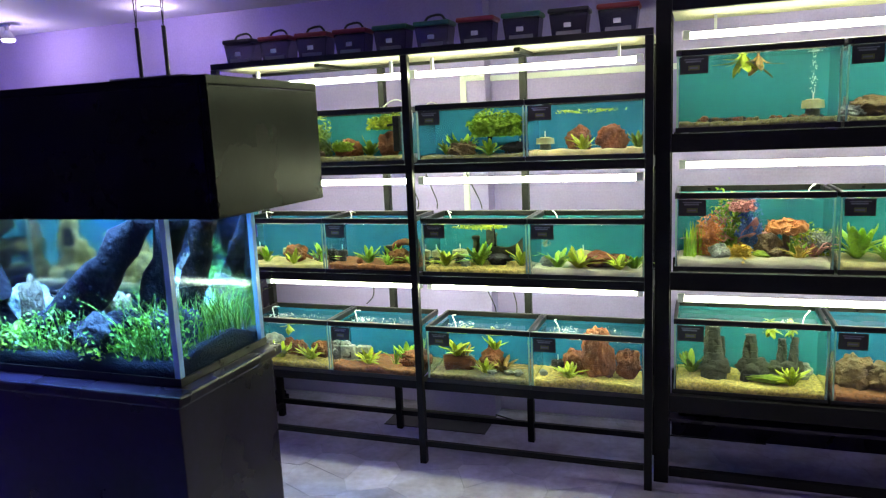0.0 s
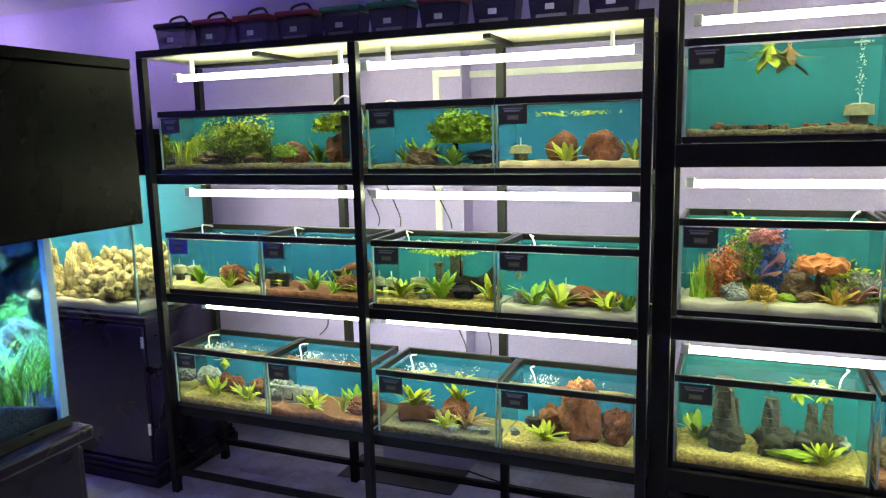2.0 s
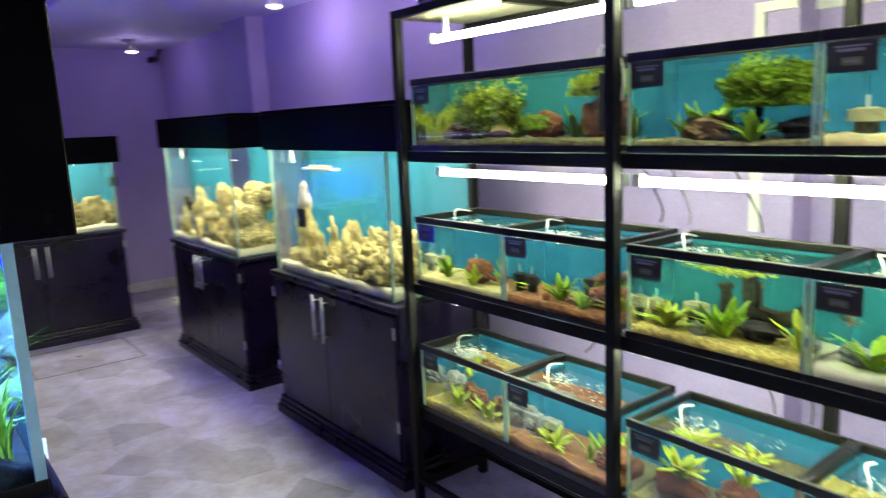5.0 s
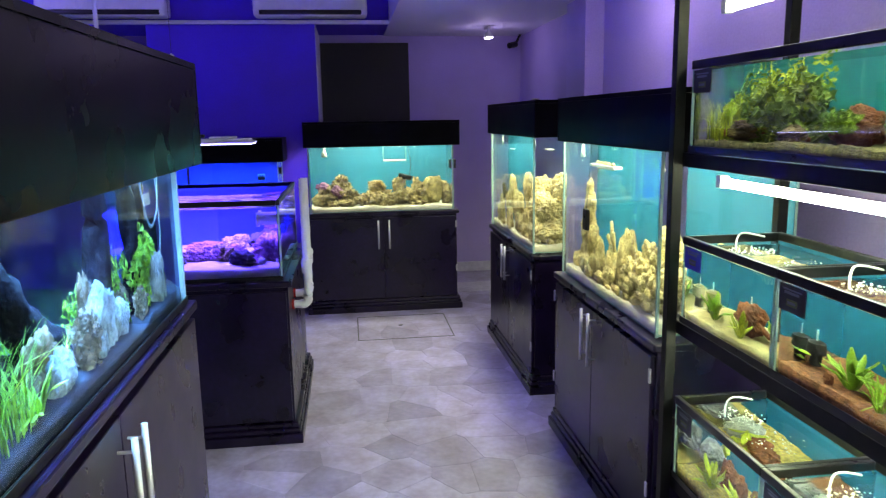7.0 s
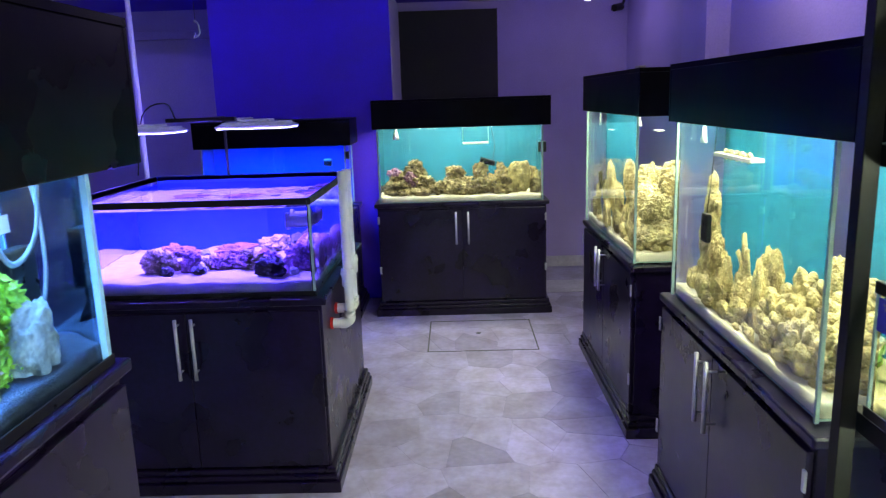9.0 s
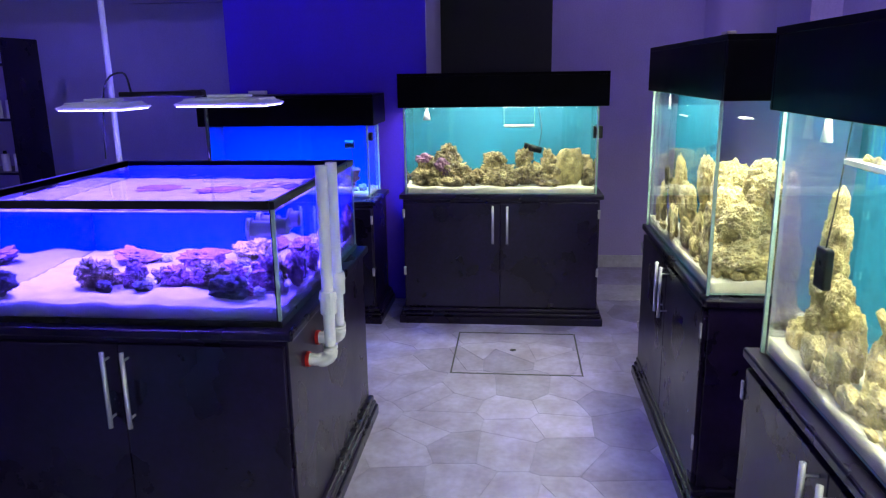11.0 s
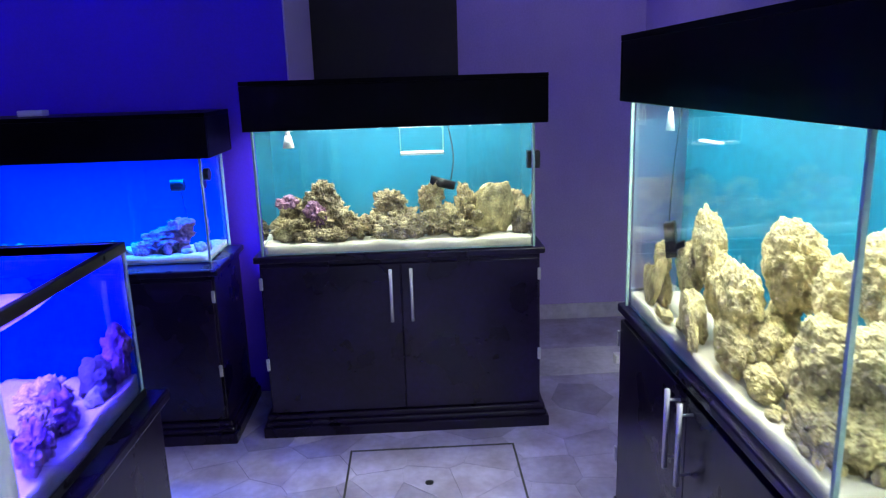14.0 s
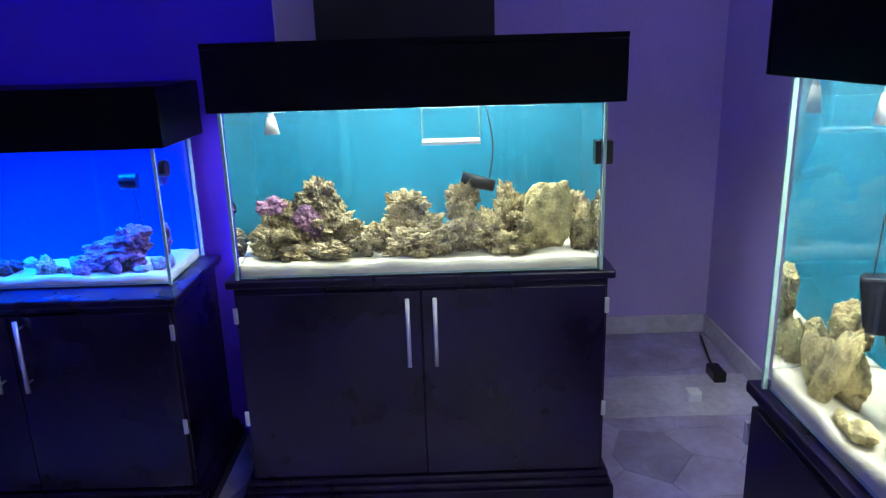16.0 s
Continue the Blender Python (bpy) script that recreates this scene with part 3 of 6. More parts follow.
def plant(tk, kind, u, v, hgt, n=9, up=-0.004, spread=1.0, hang=False):
    """Leaves that fan out of one root; hang: they float at the surface and hang down."""
    p = tk.at(u, v, up)
    t = thing("aquarium_plant" if kind not in ("anemone", "orange") else "coral_ornament", p, ("floating " if hang else "") + PLANTWORDS[kind], "plant" if kind not in ("anemone", "orange") else "ornament")
    n = int(n * 1.7)
    for k in range(n):
        s = hgt * pick.uniform(0.6, 1.05)
        me = LEAVES[kind][min(2, int(pick.random() * 3 * spread))]
        ob = new("leaf", me)
        ob.parent = t
        ob.matrix_basis = pose(0, 0, 0, 0, 0, 360 * k / n + pick.uniform(-20, 20)) @ pose(0, 0.006, 0, (180 if hang else 0) - pick.uniform(2, 34) * spread, 0, 0) @ Matrix.Diagonal((s, s, s, 1))
    return t


def bush(tk, u, v, w, hgt, material, leaf=0.02, n=500, up=0.0, name="bushy_plant", label="dense bushy small-leaved aquarium plant", core=True, flat=False, seed=1):
    """A crown of many small leaves round a few stems, with gaps and an uneven outline."""
    rng = random.Random(seed)
    p = tk.at(u, v, up)
    bm = bmesh.new()
    for k in range(n):
        a, rr = rng.uniform(0, 2 * math.pi), math.sqrt(rng.random())
        z = rng.random()
        lobe = 0.75 + 0.35 * noise.noise((a * 1.3, z * 3, seed))
        q = Vector((math.cos(a) * rr * w / 2 * lobe, math.sin(a) * rr * w * 0.36 * lobe, hgt * 1.25 * z * (1 - 0.3 * rr * rr) * lobe))
        s = leaf * rng.uniform(0.6, 1.3)
        m = Matrix.Translation(q) @ pose(0, 0, 0, rng.uniform(-70, 70), rng.uniform(-70, 70), rng.uniform(0, 360))
        vs = [bm.verts.new(m @ Vector(c)) for c in ((0, -s, 0), (s * 0.45, -s * 0.2, s * 0.12), (0, s, 0), (-s * 0.45, -s * 0.2, s * 0.12))]
        bm.faces.new(vs)
    for k in range(9):
        a = rng.uniform(0, 6.28)
        rod(bm, (math.cos(a) * w * 0.1, math.sin(a) * w * 0.1, -0.004), (math.cos(a) * w * 0.3, math.sin(a) * w * 0.2, hgt * 0.8), 0.0018, 0.001, 5)
    t = thing(name, p, label, "plant")
    part("foliage", bm, material, t)
    return t


def grass(tk, u0, u1, v0, v1, hgt, material, n=160, name="aquarium_grass", label="carpet of thin green aquarium grass", seed=3, bend=0.35, wide=0.0035, up=-0.004):
    """Many thin blades on a strip of the bed."""
    rng = random.Random(seed)
    o = tk.at((u0 + u1) / 2, (v0 + v1) / 2, up)
    bm = bmesh.new()
    for k in range(n):
        q = tk.at(rng.uniform(u0, u1), rng.uniform(v0, v1), up) - o
        a, s = rng.uniform(0, 6.28), hgt * rng.uniform(0.5, 1.1)
        side, lean = Vector((math.cos(a), math.sin(a), 0)) * wide, Vector((-math.sin(a), math.cos(a), 0)) * bend * s * rng.uniform(0.2, 1.2)
        last = None
        for i in range(5):
            f = i / 4
            c = q + Vector((0, 0, s * f * (1 - 0.2 * f))) + lean * f * f
            now = (bm.verts.new(c - side * (1 - f * 0.9)), bm.verts.new(c + side * (1 - f * 0.9)))
            if last:
                bm.faces.new((last[0], last[1], now[1], now[0]))
            last = now
    ob = part(name, bm, material, None, label)
    ob.location = o
    return tagged(ob, "", "plant", kind="stuff")


def driftwood(tk, pts, r, r2, material="driftwood", label="dark driftwood trunk leaning in the tank"):
    """A gnarled branch through points (u, v, up)."""
    P = [tk.at(*p) for p in pts]
    bm = hosebm(bmesh.new(), [p - P[0] for p in P], r, 12, r2)
    for v in bm.verts:
        q = v.co * 14 + P[0]
        v.co += Vector((noise.noise(q), noise.noise(q + Vector((9, 0, 0))), noise.noise(q + Vector((0, 9, 0))) * 0.5)) * r * 0.5
    ob = part("driftwood", bm, M[material], None, label, True)
    ob.location = P[0]
    return tagged(ob, "", "driftwood")


def sponge_filter(tk, u, v, r=0.035, hgt=0.05, material="sponge", up=0.0, hose=True):
    """A round sponge with a plastic cap and a clear riser, with its air hose to the rim."""
    words = "round cream sponge filter with a clear riser" if material == "sponge" else "black sponge filter with a riser tube"
    p = tk.at(u, v, up)
    r, hgt = r * 0.9, hgt * 0.8
    t = thing("sponge_filter", p, words, "aquarium filter")
    part("base", rod(bmesh.new(), (0, 0, 0), (0, 0, hgt * 0.5), r * 0.72, r * 0.66, 18), M["ruin" if material == "sponge" else "blacksponge"], t, "weighted dark base")
    part("sponge_body", rod(bmesh.new(), (0, 0, hgt * 0.5 + 0.0005), (0, 0, hgt * 0.95), r * 1.12, r * 1.05, 22), M[material], t)
    part("cap", rod(bmesh.new(), (0, 0, hgt * 0.95 + 0.0005), (0, 0, hgt * 1.03), r * 0.8, r * 0.5, 18), M[material], t)
    part("riser", rod(bmesh.new(), (0, 0, hgt * 1.03), (0, 0, hgt + 0.028), 0.003, 0.003, 8), M["hose"], t)
    return t


def hose_over(tk, u, v, side=1):
    """A white air hose that loops over the front rim into the water."""
    p = tk.at(u, v)
    z1 = tk.b[5]
    t = thing("air_hose", (p.x, p.y, z1), "white air hose hooked over the tank rim", "air hose")
    bm = hosebm(bmesh.new(), [(0, 0.12, 0.004), (0, 0.07, 0.016), (0.012 * side, 0.035, 0.018), (0.03 * side, 0.012, 0.0), (0.036 * side, 0.008, -0.03)], 0.003)
    part("hose", bm, M["hose"], t, smooth=True)


def bubbles(tk, u, v, n=36, spread=0.05, column=0.0, seed=2):
    """Foam beads where the air comes up."""
    rng = random.Random(seed)
    p = tk.at(u, v)
    z = tk.b[5] - 0.03
    bm = bmesh.new()
    for k in range(n):
        a, rr = rng.uniform(0, 6.28), spread * rng.random() ** 0.7
        c = Vector((rr * math.cos(a), rr * math.sin(a), rng.uniform(-0.002, 0.004)))
        if column and k % 2:
            c = Vector((rng.gauss(0, 0.006), rng.gauss(0, 0.006), -column * rng.random()))
        bmesh.ops.create_icosphere(bm, subdivisions=1, radius=rng.uniform(0.0012, 0.0034), matrix=Matrix.Translation(c))
    ob = part("air_bubbles", bm, M["bubble"], None, "white air bubbles breaking at the water surface", True)
    ob.location = (p.x, p.y, z)
    tagged(ob, "", "bubbles", kind="stuff")


def price_label(tk, u=0.0, w=0.098, hh=0.066, blue=False):
    """A dark card in the front's upper left corner, with print that cannot be read."""
    x0, x1, y0, y1, z0, z1 = tk.b
    t = thing("price_label", (x0 + 0.012 + u, y0 - 0.0012, z1 - 0.028 - hh), ("blue" if blue else "dark") + " price card stuck on the tank glass", "label", "price cards on the rack tanks")
    part("card", B(0, w, -0.001, 0.001, 0, hh), M["bluecard" if blue else "card"], t)
    part("print_line", B(w * 0.2, w * 0.75, -0.0016, -0.0011, hh * 0.66, hh * 0.76), M["print"], t)
    part("print_line", B(w * 0.15, w * 0.85, -0.0016, -0.0011, hh * 0.80, hh * 0.86), M["print"], t)
    part("price_sticker", B(w * 0.3, w * 0.7, -0.0018, -0.0011, hh * 0.22, hh * 0.48), M["price"], t)
    part("print_line", B(w * 0.34, w * 0.64, -0.0022, -0.0019, hh * 0.30, hh * 0.40), M["print"], t)

# ---- steel racks ----
def beam(t, name, *a):
    return part(name, box(bmesh.new(), *a, 0.002), M["steel"], t)


RY0, RY1 = 3.325, 3.70
SHELVES = (1.50, 0.962, 0.424)
rack = thing("metal_rack", (0, 0, 0), "black square-tube steel rack holding three rows of tanks", "rack")
for px in (-2.265, -1.225, -0.135):
    beam(rack, "post", px - 0.017, px + 0.017, RY0 - 0.03, RY0 + 0.004, 0, 2.0)
for px in (-2.28, -1.51, -0.755, -0.135):
    beam(rack, "rear_post", px - 0.017, px + 0.017, RY1 - 0.034, RY1, 0, 1.985)
for sz in SHELVES:
    beam(rack, "shelf_beam", -2.282, -0.118, RY0 + 0.005, RY0 + 0.035, sz - 0.045, sz - 0.003)
    beam(rack, "shelf_beam", -2.282, -0.118, RY1 - 0.07, RY1 - 0.036, sz - 0.045, sz - 0.003)
    for px in (-2.265, -1.225, -0.135):
        beam(rack, "cross_beam", px - 0.015, px + 0.015, RY0 + 0.0355, RY1 - 0.0705, sz - 0.043, sz - 0.005)
beam(rack, "foot_rail", -2.247, -0.153, RY0 - 0.024, RY0, 0.090, 0.118)
beam(rack, "foot_rail", -2.262, -0.153, RY1 - 0.028, RY1 - 0.004, 0.08, 0.108)
beam(rack, "side_rail", -2.278, -2.254, RY0 + 0.005, RY1 - 0.035, 0.06, 0.088)
beam(rack, "top_beam", -2.282, -0.118, RY0 - 0.028, RY0, 2.001, 2.03)
beam(rack, "top_beam", -2.282, -0.118, RY1 - 0.034, RY1, 1.986, 2.015)
part("top_board", B(-2.28, -0.12, RY0 + 0.002, RY1 - 0.036, 2.0, 2.012), M["cream"], rack, "cream plywood top board")
beam(rack, "board_batten", -1.72, -1.69, RY0 + 0.03, RY1 - 0.06, 1.982, 1.9995)
beam(rack, "board_batten", -0.72, -0.69, RY0 + 0.03, RY1 - 0.06, 1.982, 1.9995)

R2Y0, R2Y1 = 3.42, 3.80
SH2 = (1.598, 0.995, 0.428)
rack2 = thing("metal_rack", (0, 0, 0), "black heavy steel rack with deep shelf beams", "rack")
for px in (-0.083, 1.30):
    beam(rack2, "post", px - 0.032, px + 0.032, R2Y0 - 0.03, R2Y0 + 0.01, 0, 2.24)
    beam(rack2, "rear_post", px - 0.025, px + 0.025, R2Y1 - 0.04, R2Y1, 0, 2.24)
for sz in SH2:
    beam(rack2, "shelf_beam", -0.05, 1.268, R2Y0 - 0.028, R2Y0 + 0.006, sz - 0.082, sz - 0.003)
    beam(rack2, "shelf_beam", -0.05, 1.268, R2Y1 - 0.05, R2Y1 - 0.015, sz - 0.082, sz - 0.003)
    for px in (0.0, 0.6, 1.2):
        beam(rack2, "cross_beam", px - 0.015, px + 0.015, R2Y0 + 0.0065, R2Y1 - 0.0505, sz - 0.04, sz - 0.005)
beam(rack2, "foot_rail", -0.05, 1.268, R2Y0 - 0.02, R2Y0 + 0.01, 0.03, 0.07)
beam(rack2, "foot_rail", -0.05, 1.268, R2Y1 - 0.014, R2Y1 - 0.002, 0.17, 0.22)
part("lower_board", B(-0.05, 1.268, R2Y1 - 0.0295, R2Y1 - 0.016, 0.075, 0.345), M["black"], rack2, "black board under the lowest shelf")
part("lower_shelf", B(-0.05, 1.268, R2Y0 + 0.012, R2Y1 - 0.031, 0.285, 0.30), M["black"], rack2, "black shelf under the lowest tanks")
beam(rack2, "top_beam", -0.05, 1.268, R2Y0 - 0.028, R2Y0 + 0.01, 2.10, 2.18)
part("top_board", B(-0.05, 1.268, R2Y0 + 0.0105, R2Y1 - 0.045, 2.10, 2.115), M["cream"], rack2, "cream plywood top board")


def tube_lamp(x0, x1, y, z, hang=0.0):
    t = thing("fluorescent_lamp", (x0, y, z), "lit white fluorescent tube in a slim holder", "tube lamp", "tube lamps in the racks")
    w = x1 - x0
    part("tube", rod(bmesh.new(), (0.03, 0, 0), (w - 0.03, 0, 0), 0.0135, seg=16), M["tube" if z > 1.7 or x0 > -0.1 else "tubelow"], t, "glowing white tube", True)
    for a in (0.0, w - 0.03):
        part("end_cap", box(bmesh.new(), a, a + 0.03, -0.015, 0.015, -0.016, 0.022, 0.004), M["white"], t)
    if hang:
        for a in (w * 0.1, w * 0.9):
            part("clip", box(bmesh.new(), a, a + 0.012, -0.01, 0.01, 0.0125, 0.053 + hang, 0.001), M["white"], t)


for a, b in ((-2.17, -1.245), (-1.235, -0.165)):
    tube_lamp(a, b, 3.40, 1.915, 0.02)
    tube_lamp(a + 0.02, b, 3.40, 1.413, 0.0)
    tube_lamp(a + 0.02, b, 3.45, 0.884, 0.0)
tube_lamp(-0.01, 1.24, 3.50, 2.005, 0.028)
tube_lamp(-0.02, 1.24, 3.50, 1.455, 0.0)
tube_lamp(-0.02, 1.24, 3.50, 0.852, 0.0)

# ---- tanks on the racks ----
G1, G2 = "glass tanks on the steel rack", "glass tanks on the heavy rack"
TY0, TY1 = 3.332, 3.655
ROW1, ROW2, ROW3 = (1.50, 1.770), (0.962, 1.238), (0.424, 0.706)
ta = fish_tank(-2.215, -1.262, TY0, TY1, *ROW1, "S", "greygravel", 0.03, "long rack tank crowded with green plants", "tealdark", group=G1)
tb = fish_tank(-1.188, -0.676, TY0, TY1, *ROW1, "S", "greygravel", 0.02, "rack tank with a moss tree and broad-leaved plants", "teal", group=G1)
tc = fish_tank(-0.666, -0.156, TY0, TY1, *ROW1, "S", "palesand", 0.03, "rack tank with two red rocks and pale sand", "teal", group=G1)
md = fish_tank(-2.225, -1.728, TY0, TY1, *ROW2, "S", "palesand", 0.02625, "rack tank with green plants on pale sand", "teal", group=G1)
me_ = fish_tank(-1.718, -1.246, TY0, TY1, *ROW2, "S", "redgravel", 0.03, "rack tank with red gravel and red-brown wood", "teal", group=G1)
mf = fish_tank(-1.188, -0.676, TY0, TY1, *ROW2, "S", "yellowsand", 0.03, "rack tank with a sunken ship ornament", "tealdark", group=G1)
mg = fish_tank(-0.666, -0.156, TY0, TY1, *ROW2, "S", "whitesand", 0.03, "rack tank with white sand and red-brown wood", "tealdark", group=G1)
bh = fish_tank(-2.235, -1.738, TY0, TY1, *ROW3, "S", "yellowsand", 0.03375, "rack tank with red rocks on yellow gravel", "teal", group=G1)
bi = fish_tank(-1.728, -1.246, TY0, TY1, *ROW3, "S", "redgravel", 0.035, "rack tank with red-brown gravel and green plants", "teal", group=G1)
bj = fish_tank(-1.188, -0.676, TY0, TY1, *ROW3, "S", "greygravel", 0.035, "rack tank with red pots and grey gravel", "teal", group=G1)
bk = fish_tank(-0.666, -0.156, TY0, TY1, *ROW3, "S", "yellowsand", 0.04125, "rack tank with tall red lava rocks", "teal", group=G1)
SY0, SY1 = 3.425, 3.775
r1 = fish_tank(-0.03, 0.592, SY0, SY1, 1.598, 1.940, "S", "greygravel", 0.03, "large rack tank with a floating plant and bubbles", "tealdark", group=G2)
r2 = fish_tank(0.612, 1.235, SY0, SY1, 1.598, 1.940, "S", "greygravel", 0.03, "large rack tank with brown rocks", "tealdark", group=G2)
r3 = fish_tank(-0.03, 0.592, SY0, SY1, 0.995, 1.338, "S", "whitesand", 0.04, "large rack tank full of bright ornaments", "tealdark", group=G2)
r4 = fish_tank(0.612, 1.235, SY0, SY1, 0.995, 1.338, "S", "palesand", 0.04, "large rack tank with green plants", "tealdark", group=G2)
r5 = fish_tank(-0.03, 0.592, SY0, SY1, 0.428, 0.775, "S", "yellowsand", 0.04125, "large rack tank with grey ruin ornaments", "tealdark", group=G2)
r6 = fish_tank(0.612, 1.235, SY0, SY1, 0.428, 0.775, "S", "redgravel", 0.04125, "large rack tank with brown rocks", "teal", group=G2)
for k in (ta, tb, tc, md, me_, mf, mg, bh, bi, bj, bk):
    price_label(k, 0.0, 0.104, 0.066, k is md)
for k in (r1, r2, r3, r4, r5, r6):
    price_label(k, 0.0, 0.112, 0.072)

# long planted tank
bush(ta, 0.38, 0.45, 0.36, 0.17, M["leafdark"], 0.017, 2400, label="dense olive bush of small round leaves", seed=4)
bush(ta, 0.36, 0.5, 0.34, 0.20, M["leafyellow"], 0.012, 2600, label="tall pale green bushy stem plant", seed=5)
bush(ta, 0.87, 0.5, 0.24, 0.07, M["leafyellow"], 0.014, 900, up=0.13, label="floating mass of yellow-green stems", seed=6)
grass(ta, 0.02, 0.18, 0.1, 0.9, 0.14, M["leafyellow"], 160, label="tuft of yellow-green grass plants", seed=7)
bush(ta, 0.20, 0.6, 0.22, 0.19, M["leaf"], 0.011, 900, label="thin yellow-green feathery stem plant", seed=63)
rock(ta, "redrock", 0.64, 0.5, 0.15, 0.10)
bush(ta, 0.63, 0.3, 0.14, 0.05, M["moss"], 0.010, 500, up=0.03, label="low green moss growing over a rock", seed=61)
bush(ta, 0.10, 0.5, 0.16, 0.13, M["leafyellow"], 0.013, 700, label="yellow-green bushy stem plant", seed=62)
rock(ta, "redrock", 0.88, 0.5, 0.13, 0.13)
rock(ta, "brownrock", 0.22, 0.3, 0.16, 0.06)
rock(ta, "brownrock", 0.47, 0.2, 0.10, 0.05)
plant(ta, "yellow", 0.08, 0.4, 0.12, 8)
plant(ta, "olive", 0.75, 0.7, 0.14, 8)
driftwood(ta, [(0.1, 0.3, 0.02), (0.3, 0.25, 0.03), (0.52, 0.3, 0.01)], 0.012, 0.006, "redwood", "thin brown branch on the tank bed")
# moss tree tank
rock(tb, "brownrock", 0.36, 0.4, 0.15, 0.075)
rock(tb, "darkrock", 0.86, 0.5, 0.14, 0.06)
plant(tb, "sword", 0.33, 0.6, 0.14, 10)
plant(tb, "olive", 0.18, 0.6, 0.10, 6)
plant(tb, "sword", 0.66, 0.25, 0.09, 9)
driftwood(tb, [(0.64, 0.5, 0.0), (0.63, 0.5, 0.06), (0.66, 0.5, 0.12)], 0.012, 0.009)
bush(tb, 0.70, 0.5, 0.33, 0.115, M["moss"], 0.012, 4000, up=0.085, name="moss_tree_crown", label="green moss crown on a bonsai trunk", seed=8)
sponge_filter(tb, 0.92, 0.6, 0.024, 0.05)
# red rock tank
rock(tc, "redrock", 0.42, 0.5, 0.12, 0.12, tilt=14)
rock(tc, "redrock", 0.73, 0.45, 0.14, 0.12, tilt=-10)
plant(tc, "yellow", 0.48, 0.2, 0.095, 8)
plant(tc, "olive", 0.95, 0.6, 0.09, 7)
sponge_filter(tc, 0.12, 0.3, 0.042, 0.075)
bush(tc, 0.5, 0.5, 0.42, 0.015, M["leafyellow"], 0.008, 90, up=0.165, name="floating_plants", label="sparse floating yellow-green leaves", seed=9)
# middle row
sponge_filter(md, 0.08, 0.5, 0.036, 0.09)
sponge_filter(md, 0.42, 0.7, 0.045, 0.08)
rock(md, "redrock", 0.56, 0.4, 0.13, 0.10)
driftwood(md, [(0.45, 0.5, 0.0), (0.58, 0.4, 0.05), (0.78, 0.4, 0.02)], 0.014, 0.008, "redwood", "red-brown branch on the sand")
plant(md, "sword", 0.22, 0.3, 0.10, 9)
plant(md, "yellow", 0.60, 0.15, 0.09, 8)
plant(md, "sword", 0.88, 0.4, 0.12, 10)
rock(md, "brownrock", 0.88, 0.5, 0.10, 0.06)
part("filter_box", box(bmesh.new(), -1.44, -1.36, 3.48, 3.55, 1.0, 1.085, 0.004), M["blacksponge"])
tagged(bpy.data.objects["filter_box"], "black corner filter box on red gravel", "aquarium filter")
sponge_filter(me_, 0.06, 0.5, 0.03, 0.075, "blacksponge")
plant(me_, "sword", 0.44, 0.3, 0.11, 9)
plant(me_, "sword", 0.68, 0.5, 0.12, 9)
plant(me_, "thin", 0.70, 0.15, 0.09, 14)
rock(me_, "redrock", 0.78, 0.45, 0.12, 0.08)
rock(me_, "redrock", 0.36, 0.1, 0.035, 0.035)
driftwood(me_, [(0.62, 0.6, 0.02), (0.75, 0.5, 0.09), (0.92, 0.45, 0.10), (0.97, 0.5, 0.02)], 0.02, 0.014, "redwood", "arching red-brown driftwood root")
plant(me_, "olive", 0.95, 0.3, 0.09, 6)
sponge_filter(mf, 0.05, 0.4, 0.026, 0.085)
sponge_filter(mf, 0.28, 0.55, 0.042, 0.085)
plant(mf, "yellow", 0.17, 0.25, 0.10, 10)
plant(mf, "sword", 0.52, 0.3, 0.13, 13)
plant(mf, "yellow", 0.93, 0.4, 0.12, 7)
rock(mf, "palerock", 0.38, 0.2, 0.05, 0.04)
rock(mf, "darkrock", 0.68, 0.5, 0.13, 0.06)
bush(mf, 0.52, 0.5, 0.34, 0.018, M["leafyellow"], 0.010, 260, up=0.175, name="floating_plants", label="floating mat of yellow-green leaves", seed=10)
t = thing("shipwreck_ornament", mf.at(0.74, 0.55, 0.045), "dark broken sailing ship ornament", "ornament")
bm = bmesh.new()
hull = []
for i in range(9):
    s = i / 8
    ww = 0.024 * math.sin(math.pi * (0.15 + 0.75 * s))
    top_ = 0.035 + 0.05 * (2 * s - 1) ** 2 * (1 if s > 0.5 else 0.5)
    hull.append([bm.verts.new((-0.08 + 0.17 * s, k * ww, z)) for k, z in ((-1, top_), (-0.6, 0.012), (0, 0.0), (0.6, 0.012), (1, top_), (0.7, top_ - 0.012), (-0.7, top_ - 0.012))])
for a, b in zip(hull, hull[1:]):
    for k in range(7):
        bm.faces.new((a[k], a[(k + 1) % 7], b[(k + 1) % 7], b[k]))
bm.faces.new(hull[0])
bm.faces.new(hull[-1][::-1])
part("hull", bm, M["ruin"], t)
part("mast", rod(bmesh.new(), (-0.045, 0, 0.015), (-0.05, 0, 0.17), 0.005, 0.003, 8), M["driftwood"], t)
part("torn_sail", box(bmesh.new(), -0.09, -0.046, -0.004, 0.006, 0.05, 0.125, 0.003), M["ruin"], t)
for u_, h_ in ((0.44, 0.115), (0.62, 0.13)):
    t = thing("stone_pillar_ornament", mf.at(u_, 0.65), "broken grey stone pillar ornament", "ornament")
    part("shaft", rod(bmesh.new(), (0, 0, -0.01), (0, 0, h_), 0.019, 0.016, 9), M["ruin"], t)
    part("broken_head", box(bmesh.new(), -0.021, 0.017, -0.017, 0.019, h_ + 0.0005, h_ + 0.018, 0.005), M["ruin"], t)
